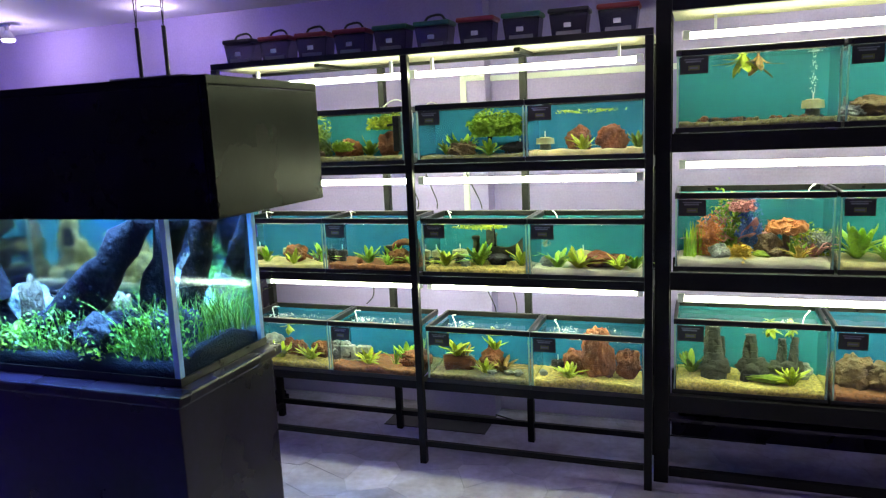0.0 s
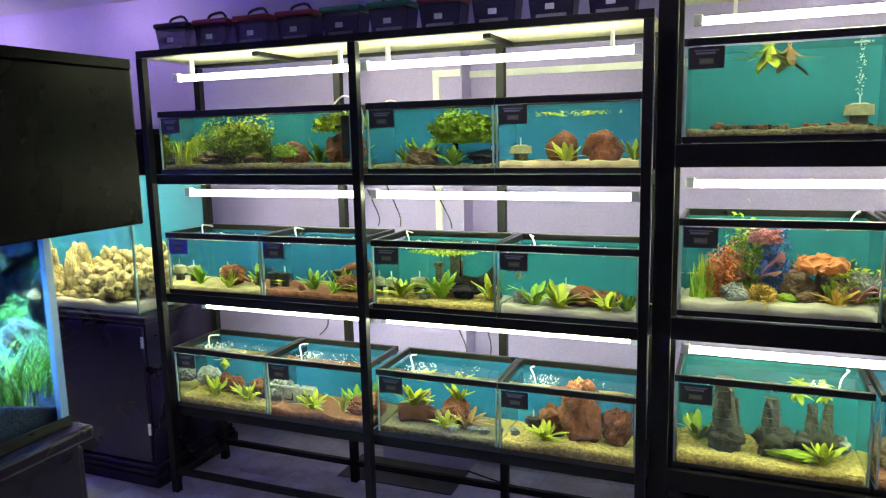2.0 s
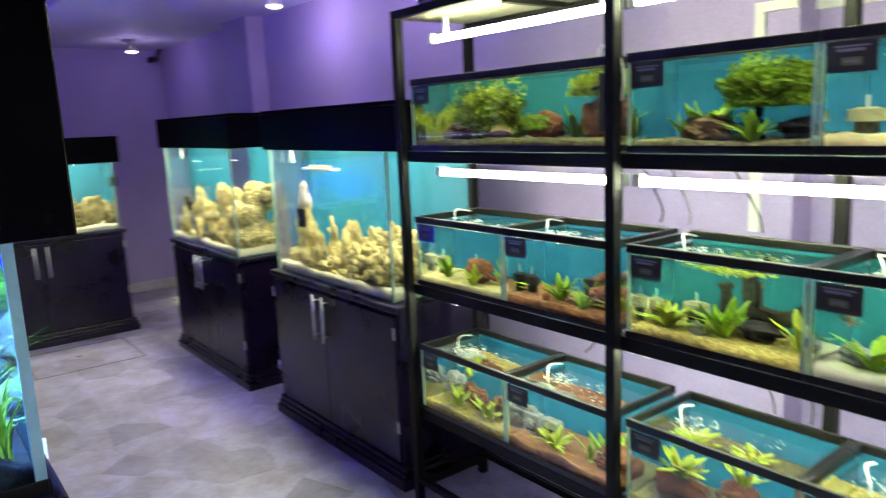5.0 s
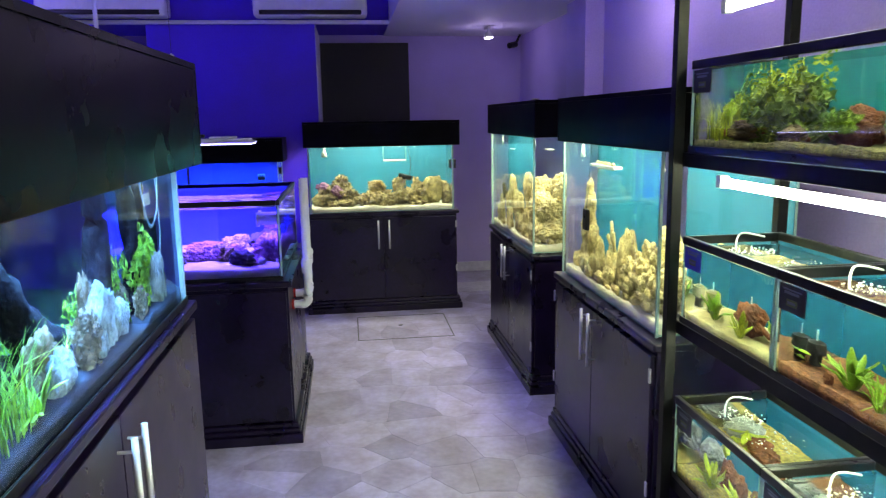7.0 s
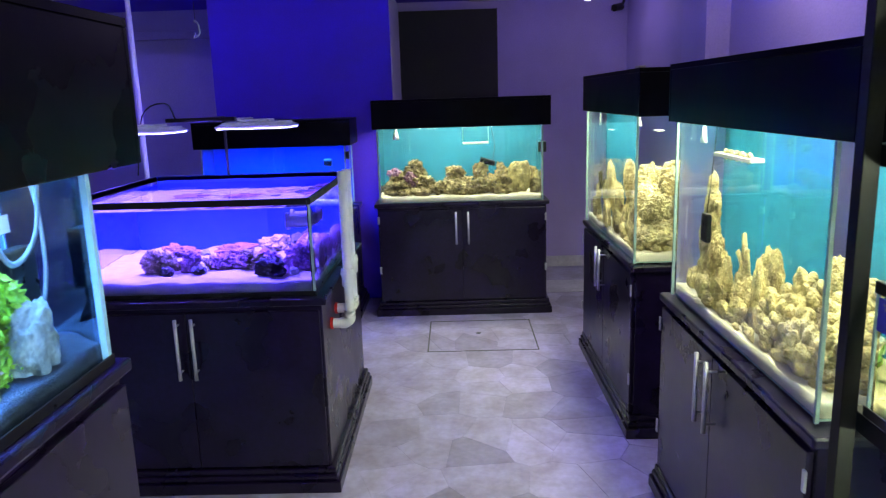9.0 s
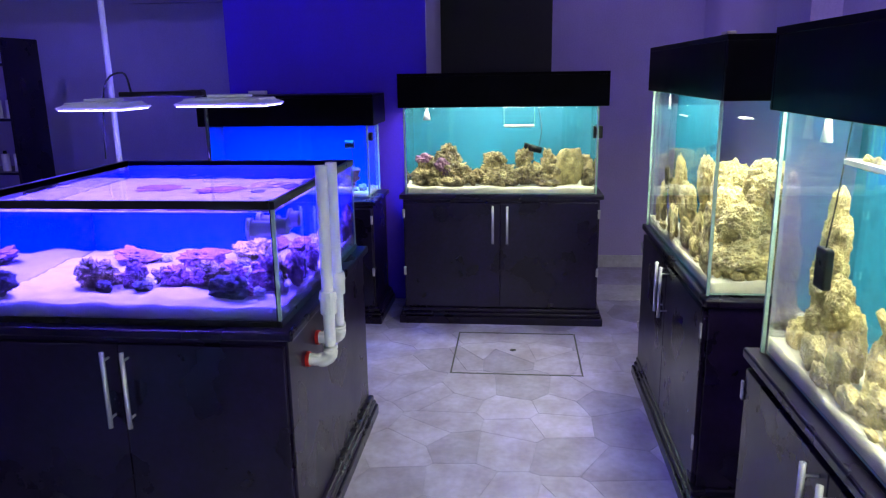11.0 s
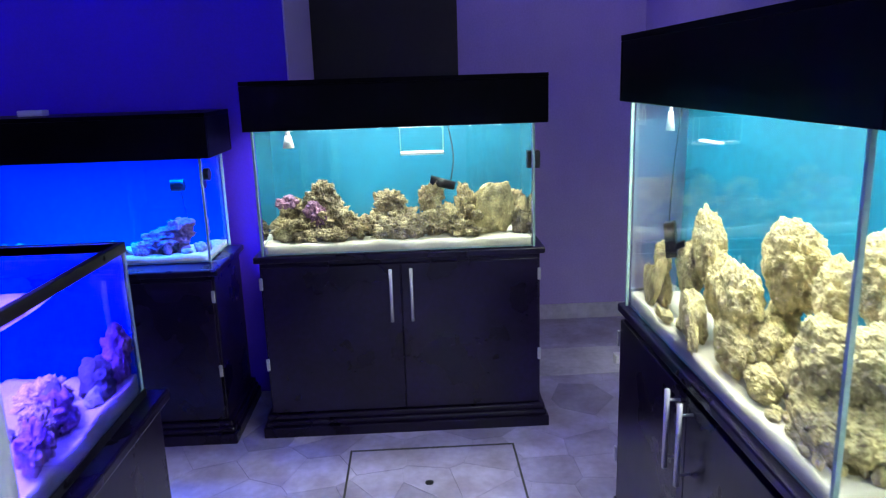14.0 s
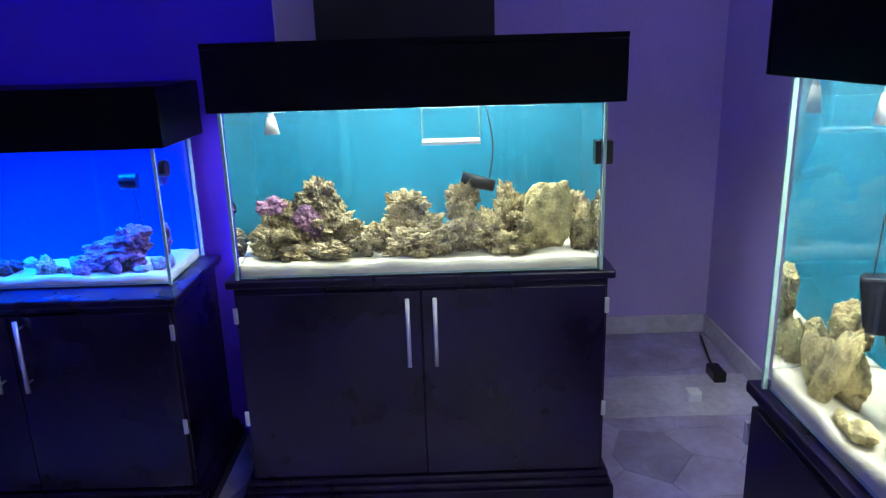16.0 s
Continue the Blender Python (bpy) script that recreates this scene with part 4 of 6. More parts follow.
driftwood(mg, [(0.45, 0.5, 0.0), (0.58, 0.5, 0.055), (0.74, 0.45, 0.02)], 0.035, 0.02, "redwood", "low hump of red-brown driftwood")
rock(mg, "redrock", 0.60, 0.5, 0.15, 0.065)
rock(mg, "redrock", 0.76, 0.6, 0.12, 0.06)
plant(mg, "sword", 0.22, 0.3, 0.11, 9)
plant(mg, "yellow", 0.43, 0.2, 0.12, 11)
plant(mg, "yellow", 0.79, 0.2, 0.10, 9)
plant(mg, "sword", 0.93, 0.3, 0.10, 8)
sponge_filter(mg, 0.44, 0.6, 0.045, 0.085)
rock(mg, "palerock", 0.12, 0.4, 0.08, 0.055)
bush(mg, 0.10, 0.3, 0.06, 0.10, M["palegrass"], 0.008, 60, up=0.10, name="hanging_roots", label="pale roots hanging from a floating plant", seed=11)
# bottom row
rock(bh, "palerock", 0.16, 0.6, 0.14, 0.085, 0.04)
rock(bh, "redrock", 0.38, 0.6, 0.10, 0.11)
rock(bh, "redrock", 0.52, 0.5, 0.09, 0.10)
rock(bh, "redrock", 0.80, 0.55, 0.11, 0.10)
plant(bh, "yellow", 0.34, 0.25, 0.11, 11)
plant(bh, "yellow", 0.72, 0.25, 0.11, 12)
plant(bh, "yellow", 0.42, 0.4, 0.08, 7, up=0.19, hang=True)
rock(bi, "palerock", 0.04, 0.5, 0.08, 0.11)
for uu in (0.07, 0.27):
    t = thing("house_ornament", bi.at(uu, 0.5, -0.006), "small white stone house ornament with dark openings", "ornament")
    part("block", box(bmesh.new(), -0.04, 0.04, -0.03, 0.03, 0, 0.085, 0.008), M["palerock"], t)
    part("opening", box(bmesh.new(), -0.022, 0.025, -0.0315, -0.0305, 0.02, 0.055), M["rim"], t)
plant(bi, "yellow", 0.38, 0.25, 0.10, 12)
plant(bi, "sword", 0.80, 0.5, 0.13, 8)
plant(bi, "thin", 0.68, 0.4, 0.10, 6)
rock(bi, "redrock", 0.90, 0.45, 0.15, 0.085)
t = thing("clay_pot", bj.at(0.22, 0.45, -0.01), "red-brown clay pot half with a plant on it", "pot")
part("pot_shell", hosebm(bmesh.new(), [(-0.07, 0, 0.03), (0, 0.01, 0.04), (0.08, 0, 0.035)], 0.042, 14, 0.036), M["redrock"], t, smooth=True)
plant(bj, "yellow", 0.22, 0.45, 0.11, 12, up=0.055)
plant(bj, "red", 0.30, 0.45, 0.08, 7, up=0.055)
rock(bj, "redrock", 0.58, 0.55, 0.13, 0.13)
plant(bj, "yellow", 0.55, 0.2, 0.09, 11)
plant(bj, "red", 0.72, 0.35, 0.11, 8)
plant(bj, "yellow", 0.62, 0.5, 0.09, 8, up=0.10)
rock(bj, "palerock", 0.62, 0.15, 0.05, 0.03)
rock(bj, "palerock", 0.78, 0.2, 0.045, 0.028)
rock(bj, "palerock", 0.88, 0.2, 0.05, 0.03)
driftwood(bj, [(0.3, 0.4, 0.06), (0.42, 0.35, 0.05), (0.52, 0.3, 0.0)], 0.007, 0.005, "redwood", "thin stick on the gravel")
rock(bk, "redrock", 0.36, 0.60, 0.13, 0.13)
rock(bk, "redrock", 0.58, 0.42, 0.155, 0.25, 0.0, 0.14)
rock(bk, "redrock", 0.87, 0.45, 0.115, 0.155, 0.0, 0.10, 8)
plant(bk, "yellow", 0.32, 0.2, 0.09, 14)
sponge_filter(bk, 0.18, 0.6, 0.035, 0.07, "blacksponge")
rock(bk, "palerock", 0.06, 0.3, 0.04, 0.03)
for k in (md, me_, mf, mg, bh, bi, bj, bk):
    hose_over(k, 0.14, 0.3, 1)
    bubbles(k, 0.24, 0.5, 90, 0.07, 0.0, int(abs(k.b[0]) * 100))
    bubbles(k, 0.62, 0.5, 40, 0.09, 0.0, int(abs(k.b[0]) * 90))
hose_over(tb, 0.0, 0.5, -1)
t = thing("air_hose", (-1.36, 3.42, 1.775), "white air hose looping between two tanks", "air hose")
part("hose", hosebm(bmesh.new(), [(-0.06, 0.06, 0.0), (0.0, 0.0, 0.022), (0.07, -0.06, 0.028), (0.13, -0.078, 0.0), (0.15, -0.076, -0.06), (0.135, -0.07, -0.13)], 0.0035), M["hose"], t, smooth=True)
t = thing("corner_filter", ta.at(0.955, 0.25, 0.02), "slim black internal corner filter", "aquarium filter")
part("body", box(bmesh.new(), -0.018, 0.018, -0.018, 0.018, 0, 0.17, 0.005), M["blacksponge"], t)
part("outlet", rod(bmesh.new(), (-0.018, 0, 0.13), (-0.05, 0, 0.125), 0.006, seg=8), M["rim"], t)
# heavy rack
plant(r1, "yellow", 0.42, 0.4, 0.13, 12, up=0.285, hang=True)
plant(r1, "red", 0.52, 0.4, 0.12, 4, up=0.275, hang=True)
sponge_filter(r1, 0.88, 0.45, 0.045, 0.095)
bubbles(r1, 0.88, 0.45, 160, 0.03, 0.17, 5)
for k in range(40):
    rock(r1, pick.choice(("brownrock", "brownrock", "darkrock", "redrock")), pick.uniform(0.03, 0.97), pick.uniform(0.03, 0.5), pick.uniform(0.015, 0.035), pick.uniform(0.012, 0.022), 0.0)
rock(r1, "redrock", 0.17, 0.1, 0.035, 0.025, 0.004)
rock(r2, "brownrock", 0.2, 0.4, 0.22, 0.09)
rock(r2, "brownrock", 0.55, 0.4, 0.25, 0.12)
rock(r2, "palerock", 0.05, 0.3, 0.10, 0.05)
sponge_filter(r2, 0.85, 0.45, 0.045, 0.09)
grass(r3, 0.04, 0.13, 0.2, 0.5, 0.15, M["leaf"], 50, label="green plastic grass clump", seed=21, wide=0.006, bend=0.15)
bush(r3, 0.26, 0.6, 0.17, 0.23, M["pinkplant"], 0.010, 420, label="feathery pink plastic plant", seed=71)
bush(r3, 0.37, 0.65, 0.20, 0.30, M["leaf"], 0.011, 1100, label="feathery green plastic plant", seed=72)
bush(r3, 0.50, 0.55, 0.13, 0.26, M["blueplant"], 0.011, 1000, label="feathery blue plastic plant", seed=73)
bush(r3, 0.21, 0.4, 0.15, 0.19, M["orange"], 0.011, 900, label="low orange plastic coral plant", seed=74)
bush(r3, 0.60, 0.7, 0.16, 0.14, M["orange"], 0.009, 320, label="feathery orange plastic plant", seed=75)
bush(r3, 0.88, 0.6, 0.20, 0.14, M["leafyellow"], 0.010, 800, label="yellow-green plastic coral bush", seed=76)
plant(r3, "pinkp", 0.22, 0.6, 0.12, 6)
plant(r3, "orange", 0.20, 0.4, 0.08, 10)
plant(r3, "thin", 0.35, 0.6, 0.17, 12)
plant(r3, "bluep", 0.47, 0.55, 0.16, 5, spread=0.4)
plant(r3, "pinkp", 0.42, 0.7, 0.22, 6)
plant(r3, "anemone", 0.42, 0.2, 0.075, 44, spread=1.7)
bush(r3, 0.42, 0.2, 0.12, 0.06, M["yellow"], 0.014, 420, name="coral_ornament", label="round yellow-orange anemone ornament with many petals", seed=78)
bush(r3, 0.44, 0.45, 0.15, 0.05, M["pinkplant"], 0.010, 500, up=0.20, name="floating_coral_spray", label="pale pink plastic coral spray at the surface", seed=77)
grass(r3, 0.08, 0.18, 0.3, 0.6, 0.19, M["leafyellow"], 70, label="tall yellow-green plastic grass clump", seed=22, wide=0.006, bend=0.1)
rock(r3, "palerock", 0.30, 0.15, 0.075, 0.055)
rock(r3, "palerock", 0.28, 0.25, 0.085, 0.07)
rock(r3, "brownrock", 0.62, 0.45, 0.12, 0.12)
t = thing("coral_ornament", r3.at(0.74, 0.45), "orange table coral ornament on a stalk", "ornament")
part("stalk", rod(bmesh.new(), (0, 0, -0.01), (0, 0, 0.12), 0.02, 0.014, 10), M["brownrock"], t)
bm = bmesh.new()
bmesh.ops.create_icosphere(bm, subdivisions=5, radius=0.5, matrix=Matrix.Translation((0, 0, 0.13)) @ Matrix.Diagonal((0.16, 0.13, 0.06, 1)))
for v in bm.verts:
    v.co += noise.noise_vector(v.co * 38) * 0.022 + noise.noise_vector(v.co * 95) * 0.008
part("table", bm, M["orange"], t, "orange coral table", True)
rock(r3, "brownrock", 0.68, 0.3, 0.10, 0.05)
plant(r3, "anemone", 0.82, 0.2, 0.09, 12)
plant(r3, "sword", 0.80, 0.35, 0.10, 9)
plant(r3, "pinkp", 0.92, 0.5, 0.13, 8)
rock(r3, "palerock", 0.93, 0.6, 0.10, 0.12)
rock(r3, "moss", 0.58, 0.25, 0.10, 0.035)
plant(r4, "sword", 0.12, 0.4, 0.17, 12)
plant(r4, "sword", 0.3, 0.3, 0.12, 12)
rock(r4, "brownrock", 0.55, 0.4, 0.25, 0.12)
plant(r4, "yellow", 0.8, 0.4, 0.14, 10)


def ruin_tower(tk, u, v, r, hgt, tiers):
    t = thing("castle_ruin_ornament", tk.at(u, v, -0.008), "weathered grey-green stone tower ruin ornament", "ornament", "ruin ornaments in the tank")
    for k in range(tiers):
        z0, z1 = hgt * k / tiers, hgt * (k + 1) / tiers
        rr = r * (1 - 0.45 * k / tiers)
        bm = rod(bmesh.new(), (0, 0, z0), (0, 0, z1 - 0.003), rr * 1.02, rr * 0.92, 11)
        for vv in bm.verts:
            vv.co += Vector((noise.noise(vv.co * 60), noise.noise(vv.co * 55 + Vector((5, 5, 5))), 0)) * 0.013
        part("tower_course", bm, M["ruin"], t)
        part("ledge", rod(bmesh.new(), (0, 0, z1 - 0.0028), (0, 0, z1 - 0.0002), rr * 1.02, rr * 1.05, 11), M["ruin"], t)


ruin_tower(r5, 0.255, 0.35, 0.052, 0.27, 8)
ruin_tower(r5, 0.31, 0.42, 0.030, 0.20, 6)
rock(r5, "ruin", 0.27, 0.34, 0.13, 0.10)
ruin_tower(r5, 0.52, 0.45, 0.040, 0.215, 6)
rock(r5, "ruin", 0.54, 0.42, 0.15, 0.12)
ruin_tower(r5, 0.74, 0.5, 0.027, 0.20, 6)
ruin_tower(r5, 0.82, 0.5, 0.025, 0.21, 6)
rock(r5, "ruin", 0.76, 0.5, 0.16, 0.10)
rock(r5, "ruin", 0.66, 0.5, 0.14, 0.06)
rock(r5, "moss", 0.66, 0.35, 0.18, 0.04)
rock(r5, "palerock", 0.88, 0.6, 0.10, 0.09)
plant(r5, "yellow", 0.80, 0.2, 0.10, 10)
plant(r5, "olive", 0.10, 0.6, 0.13, 9)
plant(r5, "yellow", 0.66, 0.5, 0.08, 8, up=0.26, hang=True)
plant(r5, "yellow", 0.80, 0.5, 0.07, 7, up=0.26, hang=True)
rock(r6, "brownrock", 0.16, 0.4, 0.18, 0.16)
rock(r6, "brownrock", 0.36, 0.4, 0.2, 0.13)
rock(r6, "brownrock", 0.7, 0.4, 0.22, 0.11)
plant(r6, "yellow", 0.55, 0.3, 0.10, 9)
for k in (r3, r4, r5, r6):
    hose_over(k, 0.93, 0.3, -1)
    bubbles(k, 0.75, 0.4, 40, 0.05, 0.0, int(k.b[0] * 100 + 40))


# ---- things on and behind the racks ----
dark_plate = tagged(part("floor_plate", box(bmesh.new(), -1.62, -1.02, 3.70, 3.955, 0.0005, 0.006, 0.002), M["card"]), "thin dark grey plate flat on the floor under the rack", "mat")
def carrier(x, lid, handle, grp="plastic carrier tanks on the rack top"):
    words = {"lidred": "red", "lidgreen": "green", "lidblack": "black"}[lid]
    t = thing("plastic_carrier", (x, 3.47, 2.03), "small clear plastic carrier tank with a %s lid" % words, "carrier", grp)
    bm = box(bmesh.new(), -0.085, 0.085, -0.055, 0.055, 0, 0.105, 0.006)
    for v in bm.verts:
        f = 0.86 + 0.14 * v.co.z / 0.105
        v.co.x *= f
        v.co.y *= f
    part("tub", bm, M["smoke"], t)
    part("base_print", box(bmesh.new(), -0.055, 0.055, -0.0502, -0.0488, 0.012, 0.03), M["print"], t, "pale printed strip")
    part("sticker", B(-0.02, 0.012, -0.0535, -0.0518, 0.045, 0.065), M["white"], t, "white price sticker")
    lidm = box(bmesh.new(), -0.091, 0.091, -0.061, 0.061, 0.1055, 0.128, 0.008)
    part("lid", lidm, M[lid], t)
    if handle:
        part("handle", hosebm(bmesh.new(), [(-0.05, 0, 0.128), (-0.03, 0, 0.152), (0.03, 0, 0.158), (0.055, 0, 0.13)], 0.006), M["lidblack"], t, smooth=True)


for k, (lid, hd) in enumerate((("lidblack", 1), ("lidred", 1), ("lidred", 1), ("lidred", 1), ("lidgreen", 0), ("lidgreen", 1), ("lidred", 0), ("lidgreen", 0), ("lidblack", 0), ("lidred", 0))):
    carrier(-2.19 + 0.213 * k, lid, hd)
solid("trunking_rise", M["white"], -1.165, -1.135, 3.945, 3.964, 1.2, 1.905, "white plastic cable trunking on the wall", "trunking")
solid("trunking_run", M["white"], -1.165, -1.03, 3.945, 3.964, 1.906, 1.936, "white plastic cable trunking on the wall", "trunking")
solid("trunking_wall", M["white"], -1.029, 1.3, 4.07, 4.089, 1.906, 1.936, "white plastic cable trunking along the wall", "trunking")
CABLES = ((-1.38, 1.39, -1.36, 1.24), (-1.28, 1.40, -1.25, 1.24), (-1.06, 1.40, -1.0, 1.24), (-1.62, 0.90, -1.7, 0.70), (-1.0, 0.86, -0.94, 0.68), (-0.86, 0.9, -0.83, 0.68), (-1.72, 0.93, -1.5, 0.915))
for a, za, b_, zb in CABLES:
    t = thing("power_cable", (a, 3.72, za), "thin black power cable hanging behind the tanks", "cable", "cables behind the rack")
    part("cable", hosebm(bmesh.new(), [(0, -0.05, 0.03), ((b_ - a) * 0.3, 0.0, (zb - za) * 0.3), ((b_ - a) * 0.6 + 0.01, 0.02, (zb - za) * 0.75), (b_ - a, 0.01, zb - za)], 0.003, 6), M["cable"], t)
t = thing("floor_cable", (-1.0, 3.86, 0.004), "thin black cable lying on the floor by the wall", "cable")
part("cable", hosebm(bmesh.new(), [(0, 0, 0.05), (0.2, 0.02, 0.004), (0.5, 0.0, 0.004), (0.9, 0.05, 0.004), (1.4, 0.02, 0.02)], 0.004, 6), M["cable"], t)


# ---- cabinets and large tanks ----
def bar_handle(parent, x, y, z0, z1, nx, ny):
    """A steel bar on two pins; (nx, ny) points away from the door."""
    o = 0.035
    h = part("handle", rod(bmesh.new(), (x + nx * o, y + ny * o, z0), (x + nx * o, y + ny * o, z1), 0.0075, seg=12), M["chrome"], parent, "brushed steel bar handle", True)
    for z in (z0 + 0.03, z1 - 0.03):
        part("pin", rod(bmesh.new(), (x, y, z), (x + nx * o, y + ny * o, z), 0.004, seg=8), M["chrome"], h)


def cabinet(x0, x1, y0, y1, ztop, face, label, zh=(0.54, 0.78), hinges=True, gap=0.09, trimz=0.03, mid=None):
    """Cabinet with two doors; the front is on side S, E or N."""
    t = thing("tank_cabinet", (0, 0, 0), label, "cabinet", "black tank cabinets")
    part("body", box(bmesh.new(), x0, x1, y0, y1, 0.106, ztop - trimz - 0.001, 0.003), M["black"], t)
    part("plinth", box(bmesh.new(), x0 - 0.038, x1 + 0.038, y0 - 0.038, y1 + 0.038, 0, 0.05, 0.004), M["black"], t)
    part("plinth_bead", box(bmesh.new(), x0 - 0.029, x1 + 0.029, y0 - 0.029, y1 + 0.029, 0.0505, 0.078, 0.009), M["black"], t)
    part("plinth_bead", box(bmesh.new(), x0 - 0.020, x1 + 0.020, y0 - 0.020, y1 + 0.020, 0.0785, 0.1055, 0.007), M["black"], t)
    part("top_trim", box(bmesh.new(), x0 - 0.022, x1 + 0.022, y0 - 0.022, y1 + 0.022, ztop - trimz, ztop, 0.007), M["black"], t)
    zb, zt = 0.116, ztop - trimz - 0.02
    if face == "E":
        c = mid or (y0 + y1) / 2
        for a, b, e in ((y0 + 0.01, c - 0.0015, 0), (c + 0.0015, y1 - 0.01, 1)):
            d = part("door", box(bmesh.new(), x1 + 0.0005, x1 + 0.018, a, b, zb, zt, 0.003), M["black"], t)
            hy = c + (gap / 2 if e else -gap / 2)
            bar_handle(d, x1 + 0.018, hy, zh[0], zh[1], 1, 0)
            if hinges:
                for z in (zb + 0.1 * (zt - zb) + 0.17, zt - 0.07):
                    yy = y1 - 0.006 if e else y0 + 0.006
                    part("hinge", box(bmesh.new(), x1 + 0.0185, x1 + 0.026, yy - 0.008, yy + 0.008, z - 0.028, z + 0.028, 0.003), M["chrome"], d, "small steel hinge")
    else:
        s = -1 if face == "S" else 1
        yf = y0 if face == "S" else y1
        c = mid or (x0 + x1) / 2
        for a, b, e in ((x0 + 0.01, c - 0.0015, 0), (c + 0.0015, x1 - 0.01, 1)):
            ya, yb = sorted((yf + s * 0.0005, yf + s * 0.018))
            d = part("door", box(bmesh.new(), a, b, ya, yb, zb, zt, 0.003), M["black"], t)
            hx = c + (gap / 2 if e else -gap / 2)
            bar_handle(d, hx, yf + s * 0.018, zh[0], zh[1], 0, s)
            if hinges:
                for z in (zb + 0.17, zt - 0.07):
                    xx = x1 - 0.006 if e else x0 + 0.006
                    ya, yb = sorted((yf + s * 0.0185, yf + s * 0.026))
                    part("hinge", box(bmesh.new(), xx - 0.008, xx + 0.008, ya, yb, z - 0.028, z + 0.028, 0.003), M["chrome"], d, "small steel hinge")
    return t


def hood(x0, x1, y0, y1, z0, z1, label, wood="hood"):
    """A hollow black lid: four boards, a top and an inner lip."""
    t = thing("tank_hood", (0, 0, 0), label, "tank hood", "black tank hoods")
    w = 0.018
    for a in ((x0 + w + 0.0005, x1 - w - 0.0005, y0, y0 + w), (x0 + w + 0.0005, x1 - w - 0.0005, y1 - w, y1), (x0, x0 + w, y0, y1), (x1 - w, x1, y0, y1)):
        part("board", box(bmesh.new(), *a, z0, z1 - w - 0.0003, 0.003), M[wood], t)
    part("top_board", box(bmesh.new(), x0, x1, y0, y1, z1 - w, z1, 0.001), M[wood], t)
    return t


# planted island tank
cabinet(-2.31, -1.055, 1.41, 1.80, 1.085, "N", "tall black cabinet under the planted tank", (0.72, 1.0), False, 0.07, mid=-1.56)
ka = fish_tank(-2.29, -1.075, 1.45, 1.80, 1.086, 1.56, "S", "soil", 0.035, "large planted aquarium with driftwood, open on all sides", backs=False, rim=False, level=0.07, slope=0.025, glass=0.01, wet="bluewater", seam=1.5, edge="edgelit")
hood(-2.43, -0.885, 1.395, 1.85, 1.49, 1.79, "deep black wooden hood over the planted tank", "islandhood")
# C and D against the north wall
cabinet(-3.60, -2.40, 3.335, 3.86, 0.835, "S", "black two-door cabinet under a marine tank", (0.55, 0.785), mid=-3.03)
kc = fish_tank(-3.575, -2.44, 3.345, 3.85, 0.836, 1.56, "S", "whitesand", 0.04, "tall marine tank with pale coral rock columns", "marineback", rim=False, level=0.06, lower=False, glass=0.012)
hood(-3.60, -2.31, 3.32, 3.88, 1.495, 1.70, "black wooden hood over the marine tank")
cabinet(-5.325, -4.075, 3.335, 3.84, 0.835, "S", "black two-door cabinet beside the pilaster", (0.56, 0.785), mid=-4.71)
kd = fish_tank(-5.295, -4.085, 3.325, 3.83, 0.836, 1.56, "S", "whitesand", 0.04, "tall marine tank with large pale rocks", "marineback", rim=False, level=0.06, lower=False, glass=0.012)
hood(-5.40, -4.03, 3.318, 3.86, 1.500, 1.705, "black wooden hood with a chipped corner")
part("chipped_edge", box(bmesh.new(), -4.105, -4.035, 3.316, 3.345, 1.7055, 1.714, 0.002), M["cream"])
tagged(bpy.data.objects["chipped_edge"], "bit of pale tape on the hood corner", "tape")
# E and F at the far end
cabinet(-6.60, -6.135, 1.945, 3.185, 0.852, "E", "black two-door cabinet under the live rock tank", (0.545, 0.785))
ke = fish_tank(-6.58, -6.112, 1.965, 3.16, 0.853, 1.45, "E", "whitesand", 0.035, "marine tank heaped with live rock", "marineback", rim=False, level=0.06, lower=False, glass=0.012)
hood(-6.60, -6.095, 1.935, 3.215, 1.395, 1.60, "black wooden hood over the live rock tank")
cabinet(-6.56, -6.10, 0.62, 1.755, 0.815, "E", "black two-door cabinet under the blue-lit tank", (0.51, 0.76), mid=1.215)
kf = fish_tank(-6.56, -6.20, 0.65, 1.72, 0.816, 1.36, "E", "whitesand", 0.025, "low marine tank under deep blue light", "blueback", rim=False, level=0.05, lower=False, glass=0.012)
hood(-6.58, -6.17, 0.61, 1.765, 1.285, 1.478, "black wooden hood over the blue-lit tank")
# low reef tank with pipes
cabinet(-4.76, -3.655, 0.88, 1.975, 0.84, "E", "square black cabinet under the low reef tank", (0.52, 0.775), False, 0.065)
kb = fish_tank(-4.735, -3.68, 0.91, 1.95, 0.841, 1.236, "E", "whitesand", 0.05, "square low reef tank under violet light", rim=True, level=0.035, lower=True, back="blueback", glass=0.012, wet="violetwater")

# contents: planted island tank
driftwood(ka, [(0.42, 0.5, 0.0), (0.43, 0.5, 0.12), (0.40, 0.45, 0.26), (0.41, 0.5, 0.42)], 0.06, 0.055)
driftwood(ka, [(0.60, 0.35, 0.02), (0.68, 0.4, 0.10), (0.78, 0.45, 0.22), (0.88, 0.5, 0.34)], 0.065, 0.04)
driftwood(ka, [(0.86, 0.55, 0.0), (0.87, 0.6, 0.15), (0.93, 0.65, 0.33)], 0.045, 0.035)
driftwood(ka, [(0.14, 0.5, 0.0), (0.17, 0.45, 0.15), (0.15, 0.5, 0.42)], 0.065, 0.055)
driftwood(ka, [(0.28, 0.55, 0.0), (0.24, 0.6, 0.18), (0.27, 0.5, 0.42)], 0.055, 0.045)
